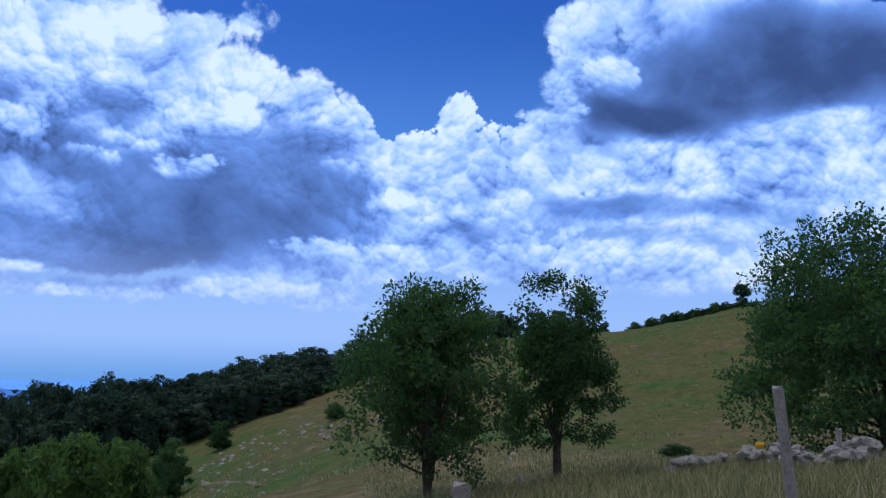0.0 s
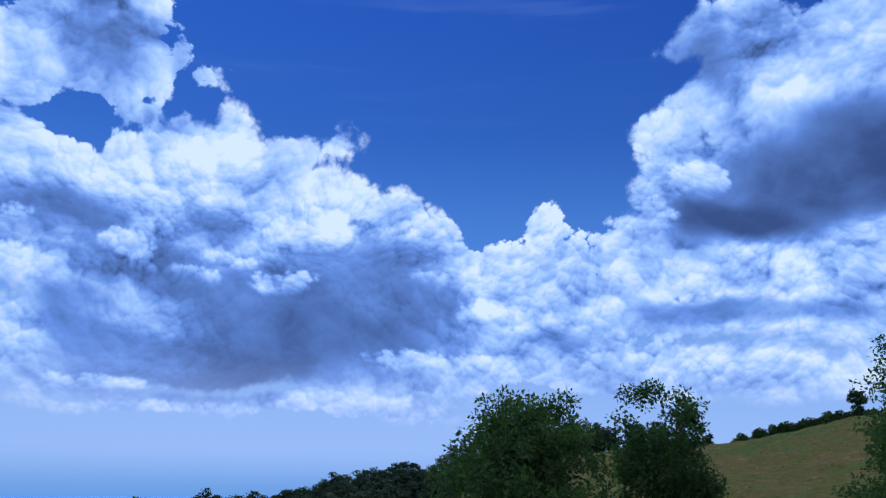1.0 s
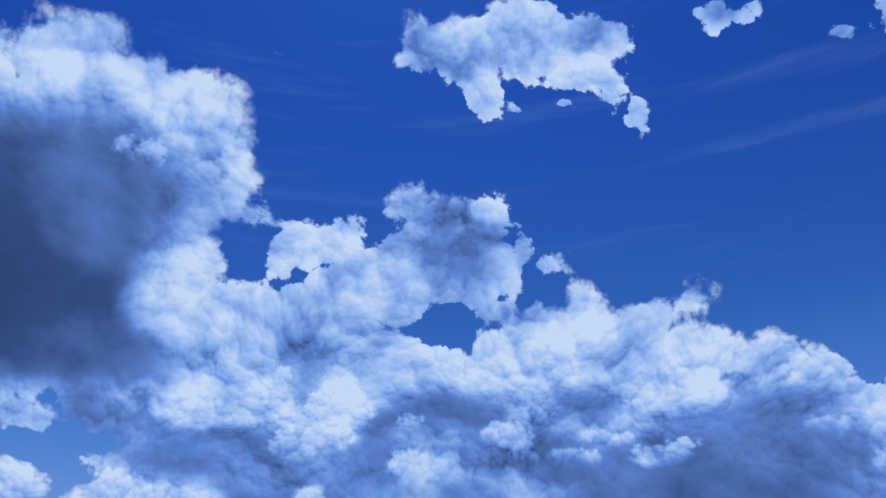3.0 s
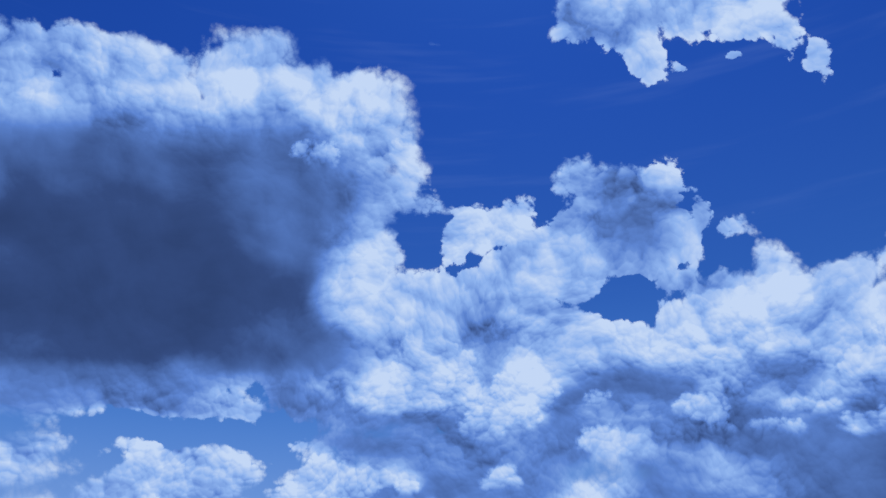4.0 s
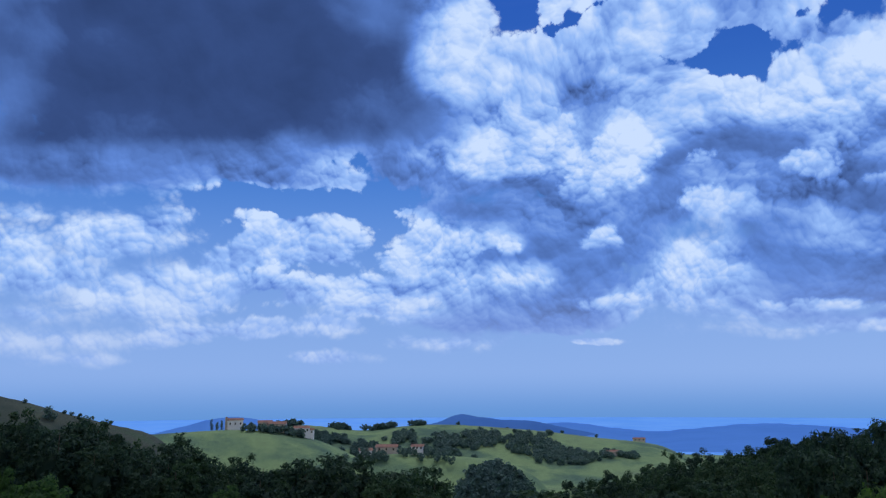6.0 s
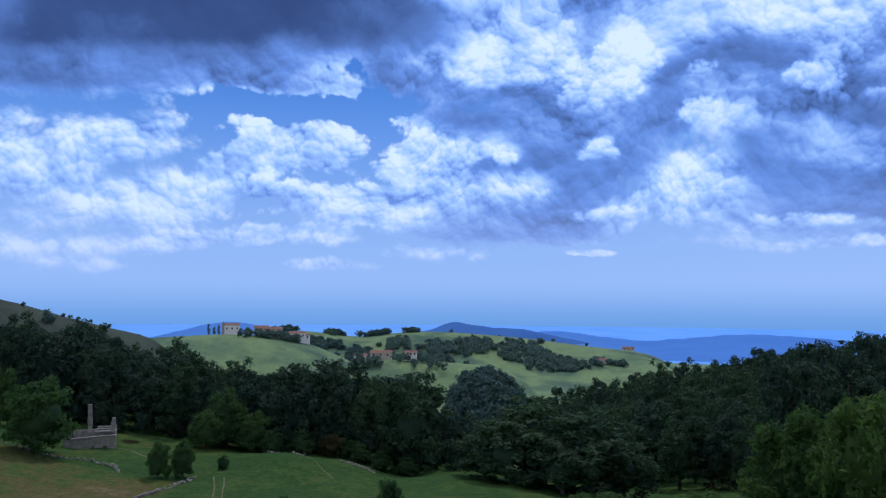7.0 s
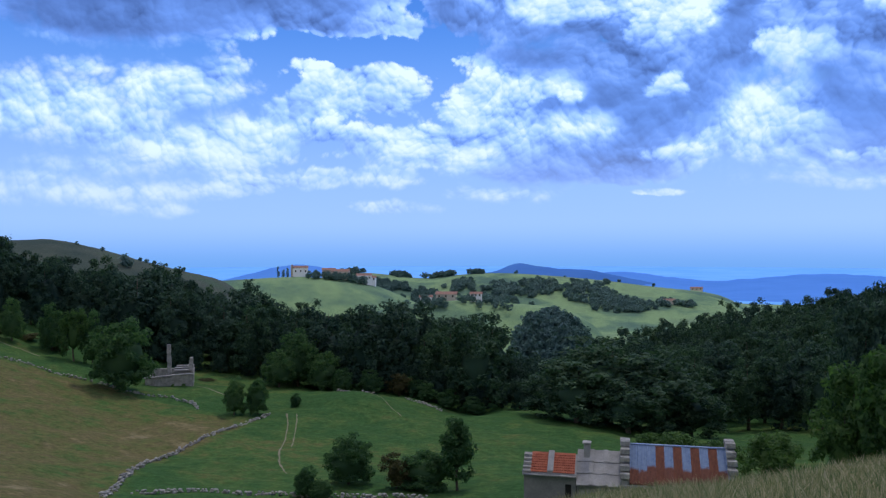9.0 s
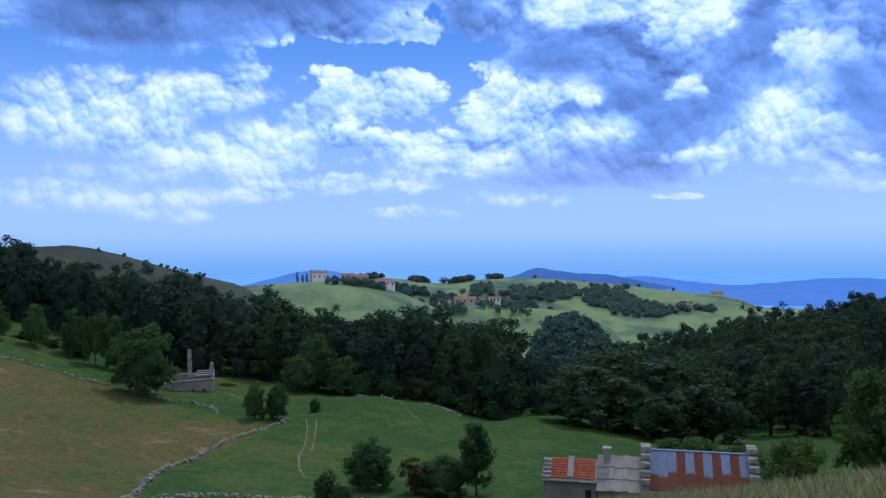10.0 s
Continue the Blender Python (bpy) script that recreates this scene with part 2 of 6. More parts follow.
strokes((41.7, 21.6, 3.8, 2.0, -1, 0.84, 0.3), (33.4, 17.5, 8.1, 2.3, 1, 0.76, 2.3), (26.8, 14.9, 3.8, 2.0, 3, 0.42, 2.0), (23.0, 14.5, 2.2, 1.5, 4, 0.45, 1.5), (17.0, 12.0, 5.4, 2.1, 4, 0.36, 2.1), (13.0, 13.7, 2.6, 1.4, 6, 0.42, 1.4), (13.2, 10.9, 1.9, 1.3, 5, 0.40, 1.3), (15.9, 14.4, 2.0, 0.8, 6, 0.80, 0.3), (16.2, 10.7, 1.2, 0.6, 4, 0.80, 0.3), (24.0, 12.5, 1.8, 0.7, 3, 0.86, 0.3), (21.9, 8.7, 2.1, 1.8, 3, 0.60, 1.8), (15.9, 8.4, 2.9, 2.0, 3, 0.46, 2.0), (20.5, 6.6, 4.1, 0.9, 2, 0.70, 0.9))  # middle sky
strokes((36.7, 16.0, 2.4, 1.2, 1, 0.50, 1.2), (40.8, 10.7, 12.8, 3.0, -1, 0.36, 3.0), (47.6, 13.2, 4.8, 3.1, -2, 0.40, 3.1), (29.9, 10.1, 5.7, 1.9, 1, 0.38, 1.9), (38.4, 7.7, 9.6, 1.8, -1, 0.38, 1.8), (32.0, 13.2, 3.1, 1.1, 1, 0.45, 1.1), (35.2, 12.5, 1.5, 0.8, 1, 0.80, 0.3), (37.5, 14.0, 1.6, 0.7, 0, 0.80, 0.3), (41.6, 12.5, 2.0, 0.9, -1, 0.82, 0.3), (42.8, 16.0, 2.9, 1.3, -1, 0.87, 0.3), (45.3, 17.2, 2.5, 1.8, -2, 0.87, 0.3), (47.9, 18.9, 3.3, 1.6, -3, 0.87, 0.3), (50.2, 16.6, 2.2, 1.1, -3, 0.87, 0.3))  # middle sky
strokes((51.3, 13.1, 1.3, 0.9, -3, 0.78, 0.3), (56.6, 14.3, 3.8, 2.2, -5, 0.78, 2.2), (55.2, 11.0, 1.5, 0.8, -3, 0.86, 0.3), (60.1, 10.0, 2.5, 1.3, -4, 0.87, 0.3), (63.7, 12.6, 3.4, 2.1, -6, 0.70, 2.1), (60.4, 17.3, 1.5, 1.5, -6, 0.84, 1.5), (72.1, 27.5, 2.0, 2.0, -15, 0.40, 2.0), (70.1, 16.8, 1.9, 2.1, -9, 0.36, 1.9), (72.3, 30.3, 1.7, 0.9, -16, 0.87, 0.3), (67.3, 22.7, 1.8, 1.3, -11, 0.87, 0.3), (68.0, 19.3, 1.5, 1.9, -10, 0.86, 0.3), (67.7, 10.8, 1.9, 1.2, -6, 0.44, 1.2), (61.7, 8.7, 2.4, 1.0, -4, 0.50, 1.0))  # middle sky
strokes((54.8, 7.4, 4.0, 0.8, -2, 0.76, 0.3), (49.1, 6.7, 4.5, 0.8, -1, 0.65, 0.8), (34.1, 38.1, 9.6, 1.7, 1, 0.84, 1.7), (34.0, 39.2, 7.3, 1.1, 1, 0.96, 1.1))  # middle sky
strokes((40.2, 8.7, 11.8, 3.2, 3, 0.33, 3.2), (33.8, 10.0, 5.3, 2.2, 5, 0.38, 2.2), (33.5, 6.3, 6.5, 1.6, 4, 0.36, 1.6), (49.9, 11.9, 3.2, 1.6, 2, 0.42, 1.6), (36.1, 16.0, 2.1, 1.1, 7, 0.56, 1.1), (35.0, 12.5, 1.4, 0.7, 6, 0.78, 0.3), (31.6, 13.0, 1.9, 1.0, 7, 0.84, 0.3), (41.8, 12.6, 1.7, 0.9, 5, 0.80, 0.3), (45.0, 17.0, 2.1, 1.0, 5, 0.87, 0.3), (46.0, 4.4, 5.6, 0.6, 2, 0.80, 0.3), (33.6, 4.2, 4.5, 0.3, 3, 0.72, 0.3), (31.3, 5.5, 1.6, 0.4, 4, 0.74, 0.3), (51.7, 7.7, 4.3, 0.9, 2, 0.86, 0.3))  # clouds over the hill
strokes((56.8, 7.4, 1.6, 0.7, 1, 0.80, 0.7), (55.2, 11.0, 2.0, 0.7, 1, 0.86, 0.3), (60.3, 17.7, 1.5, 1.0, 0, 0.87, 0.3), (61.6, 11.9, 3.6, 1.8, 0, 0.82, 1.8), (59.6, 9.9, 1.9, 0.8, 1, 0.87, 0.3), (63.6, 13.9, 2.4, 1.6, -0, 0.76, 1.6), (68.8, 12.2, 3.5, 1.0, -1, 0.82, 1.0), (70.8, 10.9, 4.6, 0.7, -2, 0.42, 0.7), (76.5, 13.1, 2.6, 1.2, -3, 0.87, 0.3), (74.6, 14.3, 1.5, 0.7, -3, 0.86, 0.3), (79.9, 12.2, 2.3, 0.7, -4, 0.84, 0.3), (76.4, 10.4, 4.0, 0.7, -3, 0.46, 0.7), (83.0, 22.3, 5.9, 1.4, -9, 0.42, 1.4))  # clouds over the hill
strokes((78.2, 21.1, 4.4, 1.4, -6, 0.50, 1.4), (79.9, 18.4, 10.7, 2.9, -7, 0.27, 2.9), (73.5, 16.5, 5.4, 1.4, -4, 0.26, 1.4), (85.3, 19.9, 7.3, 3.1, -9, 0.28, 3.1), (70.4, 19.1, 2.3, 1.4, -3, 0.87, 0.3), (68.5, 22.9, 2.0, 1.3, -3, 0.87, 0.3), (71.7, 22.7, 2.4, 1.8, -4, 0.80, 1.8), (66.8, 16.9, 1.9, 1.4, -2, 0.86, 0.3), (84.3, 14.4, 3.3, 1.2, -6, 0.76, 1.2), (86.7, 15.4, 2.6, 0.8, -7, 0.70, 0.8), (86.8, 10.6, 1.9, 0.6, -5, 0.78, 0.6), (73.4, 7.0, 3.8, 0.9, -1, 0.86, 0.3), (65.6, 7.5, 3.6, 0.9, -0, 0.84, 0.3))  # clouds over the hill
strokes((80.6, 6.9, 2.8, 0.7, -2, 0.86, 0.3))  # clouds over the hill
strokes((-12.8, 36.1, 17.3, 2.1, 6, 0.90, 2.1), (-1.0, 35.5, 6.0, 1.9, 3, 0.86, 0.3), (5.6, 35.4, 4.3, 2.6, 1, 0.87, 0.3), (8.9, 30.9, 2.7, 2.7, -1, 0.87, 0.3), (-15.7, 29.3, 9.8, 2.5, 9, 0.42, 2.5), (-9.9, 25.7, 15.6, 7.1, 4, 0.27, 7.1), (-0.6, 29.4, 5.7, 4.2, 3, 0.34, 4.2), (-16.1, 21.4, 11.6, 6.1, 7, 0.20, 6.1), (-4.5, 20.9, 10.8, 4.6, 3, 0.20, 4.6), (-17.0, 16.2, 9.0, 2.5, 6, 0.23, 2.5), (1.7, 19.7, 5.0, 2.4, 1, 0.30, 2.4), (-22.2, 26.8, 2.3, 1.5, 13, 0.58, 1.5), (2.9, 32.3, 1.8, 0.9, 2, 0.84, 0.3))  # tower cloud
strokes((7.4, 23.4, 2.6, 3.6, -0, 0.74, 2.6), (10.1, 21.8, 4.3, 2.2, -1, 0.84, 2.2), (-4.9, 16.2, 1.7, 1.4, 3, 0.50, 1.4), (-2.4, 15.1, 1.6, 0.8, 2, 0.64, 0.8), (-13.1, 13.9, 5.2, 0.4, 5, 0.50, 0.5), (12.2, 18.4, 2.9, 1.8, -2, 0.87, 0.3), (8.4, 15.9, 3.3, 1.0, -0, 0.74, 1.0), (3.2, 15.0, 2.8, 1.4, 1, 0.37, 1.4), (8.4, 13.5, 6.0, 1.4, -1, 0.35, 1.4), (16.5, 13.0, 5.9, 1.9, -3, 0.36, 1.9), (17.9, 10.3, 3.9, 2.2, -2, 0.42, 2.2), (24.0, 14.5, 4.6, 1.7, -4, 0.36, 1.7), (27.8, 15.7, 2.2, 1.5, -6, 0.38, 1.5))  # tower cloud
strokes((16.6, 14.9, 2.0, 1.0, -2, 0.87, 0.3), (18.7, 16.4, 1.8, 1.4, -3, 0.87, 0.3), (28.1, 26.6, 1.8, 1.6, -8, 0.46, 1.6), (24.7, 31.0, 2.0, 0.8, -8, 0.87, 0.3), (30.6, 30.5, 2.4, 0.9, -10, 0.87, 0.3), (31.6, 25.8, 1.1, 1.8, -10, 0.84, 1.1), (16.9, 28.3, 2.7, 1.2, -4, 0.86, 1.2), (14.5, 23.7, 5.2, 2.0, -3, 0.82, 2.0), (20.7, 21.3, 4.9, 2.2, -5, 0.84, 2.2), (16.4, 19.4, 1.5, 1.6, -3, 0.50, 1.5), (31.5, 19.1, 4.4, 2.1, -8, 0.87, 2.1), (36.2, 21.3, 2.8, 1.6, -11, 0.87, 0.3), (36.6, 16.2, 2.0, 1.0, -8, 0.48, 1.0))  # tower cloud
strokes((30.6, 14.0, 2.5, 1.2, -6, 0.87, 0.3), (34.6, 12.8, 1.5, 0.6, -6, 0.87, 0.3), (24.9, 12.6, 2.2, 0.7, -4, 0.82, 0.7), (35.6, 10.6, 4.2, 2.2, -6, 0.38, 2.2), (32.1, 8.1, 4.0, 1.7, -4, 0.42, 1.7), (35.1, 6.3, 3.1, 1.0, -4, 0.38, 1.0), (30.8, 10.3, 2.4, 1.0, -5, 0.42, 1.0))  # tower cloud
strokes((-15.4, 15.2, 11.4, 1.2, 4, 0.40, 1.2), (-6.2, 14.8, 5.7, 0.9, 2, 0.50, 0.9), (-1.6, 15.3, 2.0, 1.3, 2, 0.74, 1.3), (-8.1, 13.8, 3.0, 0.4, 3, 0.80, 0.5), (4.8, 15.1, 4.8, 1.7, -0, 0.50, 1.7), (9.5, 16.4, 4.3, 1.0, -2, 0.87, 1.0), (15.4, 13.0, 5.8, 1.5, -3, 0.53, 1.5), (19.2, 10.8, 3.0, 1.7, -3, 0.46, 1.7), (15.4, 14.3, 1.4, 0.9, -2, 0.87, 0.3), (17.7, 15.5, 2.1, 1.3, -3, 0.82, 1.3), (25.4, 14.3, 3.5, 1.0, -5, 0.55, 1.0), (23.6, 15.4, 0.9, 0.6, -5, 0.87, 0.3), (23.6, 12.6, 1.6, 0.7, -4, 0.87, 0.3))  # southern sky
strokes((31.1, 13.4, 1.8, 1.4, -6, 0.87, 0.3), (28.8, 11.7, 3.0, 0.9, -5, 0.58, 0.9), (31.7, 9.9, 3.5, 1.2, -5, 0.54, 1.2), (30.8, 6.6, 3.5, 0.8, -3, 0.45, 0.8), (29.4, 5.4, 3.6, 0.5, -2, 0.82, 0.3), (22.9, 8.8, 2.3, 1.7, -3, 0.86, 1.7), (13.5, 5.8, 7.7, 1.8, -1, 0.50, 1.8), (8.8, 4.9, 5.9, 1.0, -0, 0.48, 1.0), (17.1, 6.3, 2.1, 0.6, -1, 0.87, 0.3), (20.3, 7.2, 1.7, 0.8, -2, 0.87, 0.3), (21.1, 5.3, 2.9, 0.8, -1, 0.72, 0.8), (9.8, 9.8, 2.0, 0.8, -1, 0.34, 0.3), (12.1, 10.0, 1.1, 0.8, -1, 0.40, 0.3))  # southern sky
strokes((10.4, 10.4, 0.6, 0.5, -1, 0.87, 0.3), (16.2, 11.0, 1.4, 0.8, -2, 0.86, 0.3), (11.1, 8.2, 1.4, 0.6, -1, 0.87, 0.3), (5.2, 10.4, 3.0, 1.5, -0, 0.87, 0.3), (4.0, 8.2, 3.6, 1.0, 0, 0.86, 0.3), (-2.3, 11.4, 2.6, 1.4, 1, 0.87, 0.3), (-6.2, 10.9, 2.1, 1.3, 2, 0.82, 0.3), (-7.0, 9.3, 3.8, 1.0, 2, 0.64, 1.0), (-5.4, 7.9, 3.7, 0.8, 1, 0.87, 0.3), (-1.5, 7.7, 2.4, 0.6, 1, 0.87, 0.3), (-7.0, 6.8, 2.3, 0.5, 2, 0.58, 0.5), (1.6, 6.6, 4.0, 0.8, 0, 0.87, 0.3), (-15.4, 6.5, 3.8, 0.7, 2, 0.87, 0.3))  # southern sky
strokes((-12.9, 7.4, 2.0, 1.0, 2, 0.87, 0.3), (-17.1, 10.4, 3.8, 0.9, 4, 0.87, 0.3), (-21.7, 9.3, 2.5, 1.2, 5, 0.90, 1.2), (-22.3, 6.9, 2.5, 1.3, 4, 0.66, 1.3), (-21.7, 5.5, 1.9, 0.8, 3, 0.60, 0.8), (-8.8, 5.3, 2.1, 0.5, 1, 0.87, 0.3), (-2.3, 4.3, 2.3, 0.5, 1, 0.84, 0.3), (-13.6, 4.4, 2.1, 0.5, 2, 0.87, 0.3), (-22.0, 3.7, 2.2, 0.4, 2, 0.82, 0.5), (5.6, 3.7, 3.2, 0.4, 0, 0.78, 0.5), (16.6, 3.7, 2.1, 0.2, -1, 0.80, 0.5), (-2.3, 2.7, 2.3, 0.4, 1, 0.74, 0.5), (-18.4, 2.5, 2.0, 0.4, 1, 0.72, 0.5))  # southern sky
trims((-16.4, 12.8, 5.6, 0.7, 5, -1), (-5.7, 13.1, 7.5, 0.8, 2, -1), (0.5, 12.1, 1.9, 1.5, 1, -1), (-11.4, 10.4, 1.7, 1.3, 3, -1), (-2.7, 8.6, 1.9, 0.4, 1, -1), (23.6, 10.7, 2.0, 0.5, -3, -1), (11.3, 26.7, 1.3, 1.8, -1, -1), (-21.0, 32.4, 13.6, 2.0, 11, 1), (-16.6, 29.8, 5.6, 2.8, 10, 1), (-9.3, 13.2, 9.6, 0.4, 2, -1), (-19.8, 12.6, 3.6, 0.5, 5, -1), (-12.4, 9.8, 1.4, 0.9, 3, -1), (1.6, 11.7, 1.0, 1.8, 1, -1), (1.6, 13.4, 2.4, 0.8, 1, -1))
trims((23.2, 10.6, 1.8, 0.5, -3, -1), (-2.3, 11.0, 2.7, 1.5, 1, 1), (-17.1, 10.2, 4.4, 1.0, 4, 1), (-7.0, 9.3, 4.2, 0.9, 2, 1), (5.2, 10.0, 3.0, 1.8, -0, 1), (-21.4, 11.6, 1.8, 0.3, 6, 1), (63.0, 36.5, 0.8, 1.3, -11, 1), (65.0, 33.5, 1.2, 0.7, -12, 1), (59.7, 36.9, 1.6, 0.6, -10, 1), (72.7, 34.8, 2.1, 0.6, -17, 1), (34.7, 25.8, 0.9, 0.3, 2, 1), (69.3, 22.1, 2.4, 1.8, -3, 1), (67.6, 13.0, 2.8, 1.9, -1, 1), (64.4, 14.6, 1.6, 1.6, -1, 1))
trims((71.5, 9.0, 4.2, 0.4, -1, -1), (77.8, 8.1, 2.2, 0.4, -2, -1), (83.1, 9.6, 1.7, 0.5, -3, -1), (70.0, 13.4, 3.5, 1.5, -2, 1))
trims((30.7, 22.8, 2.1, 1.3, -9, 1), (34.6, 22.3, 2.1, 1.3, -10, 1), (27.7, 27.8, 4.9, 3.6, -9, 1), (-15.0, 36.3, 14.1, 1.9, 8, 1), (21.4, 24.8, 4.6, 2.3, -6, 1), (26.6, 21.3, 1.5, 0.8, -7, -1), (11.1, 26.7, 1.2, 1.6, -1, -1))


coord = node(wt, "ShaderNodeTexCoord").outputs["Generated"]
way = wvec("NORMALIZE", coord)
sep = node(wt, "ShaderNodeSeparateXYZ", {0: way})
azim = wmath("MULTIPLY", wmath("ARCTAN2", sep.outputs[0], sep.outputs[1]), 180 / math.pi)
elev = wmath("MULTIPLY", wmath("ARCSINE", sep.outputs[2]), 180 / math.pi)
flat = node(wt, "ShaderNodeCombineXYZ", {0: azim, 1: elev}).outputs[0]

# nearer the horizon the clouds are farther off, so that their billows are smaller
near = smooth(elev, 4.0, 27.0)


def fluff(p, scale, detail, rough):
    return node(wt, "ShaderNodeTexNoise", {"Vector": p, "Scale": scale, "Detail": detail, "Roughness": rough})


def puff(p, scale):
    """One size of the round heads of a cumulus, with creases between them."""
    v = node(wt, "ShaderNodeTexVoronoi", {"Vector": p, "Scale": scale, "Detail": 0.0})
    d = v.outputs["Distance"]
    return wmath("MULTIPLY_ADD", wmath("MULTIPLY", d, d), -1.0, 1.0)


curl = fluff(way, 5.0, 4.0, 0.55).outputs["Color"]
swirl = fluff(way, 6.0, 1.0, 0.4).outputs["Color"]
wisp = fluff(way, 24.0, 7.0, 0.66)
ripple = fluff(way, 34.0, 1.5, 0.45)
bent = wvec("MULTIPLY_ADD", wvec("SUBTRACT", curl, (0.5, 0.5, 0.5)), (3.0, 2.4, 0.0), flat)
calm = fluff(way, 5.0, 1.0, 0.4).outputs["Color"]
drift = wvec("MULTIPLY_ADD", wvec("SUBTRACT", calm, (0.5, 0.5, 0.5)), (2.6, 2.2, 0.0), flat)
mild = wmath("SUBTRACT", node(wt, "ShaderNodeSeparateColor", {0: fluff(way, 11.0, 2.0, 0.45).outputs["Color"]}).outputs[2], 0.5)
fine = wvec("MULTIPLY_ADD", swirl, (0.065, 0.065, 0.065), way)
fine = wvec("MULTIPLY_ADD", ripple.outputs["Color"], (0.012, 0.012, 0.012), fine)
# heads of four sizes: scale, weight low down and gain with height, and the shift towards the sun for their relief
relief, emboss = None, None
for scale, low, gain, up in ((10.0, 0.20, 0.28, 0.034), (24.0, 0.40, -0.08, 0.014), (64.0, 0.28, -0.13, 0.0058), (150.0, 0.16, -0.08, 0.0024)):
    weight = wmath("MULTIPLY_ADD", near, gain, low)
    head, lifted = puff(fine, scale), puff(wvec("ADD", fine, (up * 0.35, up * 0.15, up)), scale)
    relief = wmath("MULTIPLY", head, weight) if relief is None else wmath("MULTIPLY_ADD", head, weight, relief)
    slope = wmath("SUBTRACT", head, lifted)
    emboss = wmath("MULTIPLY", slope, weight) if emboss is None else wmath("MULTIPLY_ADD", slope, weight, emboss)
wool = wmath("SUBTRACT", wisp.outputs["Fac"], 0.5)
grain = wmath("SUBTRACT", wmath("MULTIPLY_ADD", wool, 0.8, relief), 0.74)
broad = wmath("SUBTRACT", fluff(way, 3.1, 2.0, 0.5).outputs["Fac"], 0.5)
soft_grain = wmath("SUBTRACT", node(wt, "ShaderNodeSeparateColor", {0: curl}).outputs[2], 0.5)
reach = smooth(elev, 2.0, 24.0, 0.35, 1.0)


def field(rows, soft, start=None, least=0.0):
    total, at = start, bent
    for k, (az, el, ra, re, tilt) in enumerate(rows):
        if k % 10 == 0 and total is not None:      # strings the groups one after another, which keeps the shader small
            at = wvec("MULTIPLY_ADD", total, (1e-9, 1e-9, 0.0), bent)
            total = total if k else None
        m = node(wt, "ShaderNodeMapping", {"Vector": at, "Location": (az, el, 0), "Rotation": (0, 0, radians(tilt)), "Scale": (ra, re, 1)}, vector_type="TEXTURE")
        size = max(least, min(math.sqrt(ra * re), re * 1.6))
        d = wmath("MULTIPLY_ADD", wvec("LENGTH", m.outputs[0]), size, -size)
        total = d if total is None else wmath("SMOOTH_MIN", total, d, soft)
    return total


body = field(PUFFS["white"], 0.8, None, 0.8)
shade = field(PUFFS["grey"], 1.6, body)
gap = field(PUFFS["hole"], 0.5, shade)
# behind the eye and overhead the same weather goes on
aside = wmath("MAXIMUM", smooth(wmath("ABSOLUTE", wmath("SUBTRACT", azim, 30.0)), 64.0, 74.0), smooth(elev, 47.0, 54.0))
roam = wmath("MULTIPLY_ADD", broad, -34.0, wmath("MULTIPLY_ADD", aside, -41.0, 40.0))
body = wmath("MINIMUM", wmath("SMOOTH_MIN", body, wmath("ADD", shade, 0.3), 1.0), roam)
body = wmath("SMOOTH_MAX", body, wmath("MULTIPLY_ADD", gap, -1.0, -0.35), 0.8)
at = bent
for k, (az, el, ra, re, tilt, sign) in enumerate(TRIMS):
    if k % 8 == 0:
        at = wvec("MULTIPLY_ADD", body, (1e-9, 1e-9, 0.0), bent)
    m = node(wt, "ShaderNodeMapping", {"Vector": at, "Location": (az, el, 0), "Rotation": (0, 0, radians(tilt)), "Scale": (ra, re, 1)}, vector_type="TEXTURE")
    size = min(math.sqrt(ra * re), re * 1.6) * sign
    body = wmath("SMOOTH_MIN" if sign > 0 else "SMOOTH_MAX", body, wmath("MULTIPLY_ADD", wvec("LENGTH", m.outputs[0]), size, -size), 0.5)
rough_edge = wmath("MULTIPLY_ADD", wmath("MULTIPLY", grain, reach), -3.6, body)
# edges are crisp in one place and frayed in another
soft_edge = smooth(wmath("ADD", broad, wmath("MULTIPLY", soft_grain, 0.6)), -0.16, 0.2, 0.12, 0.95)
cover = node(wt, "ShaderNodeMapRange", {"Value": rough_edge, "From Min": soft_edge, "From Max": wmath("MULTIPLY", soft_edge, -1.0)}, interpolation_type="SMOOTHSTEP").outputs["Result"]
rim = smooth(rough_edge, -1.5, 0.1)


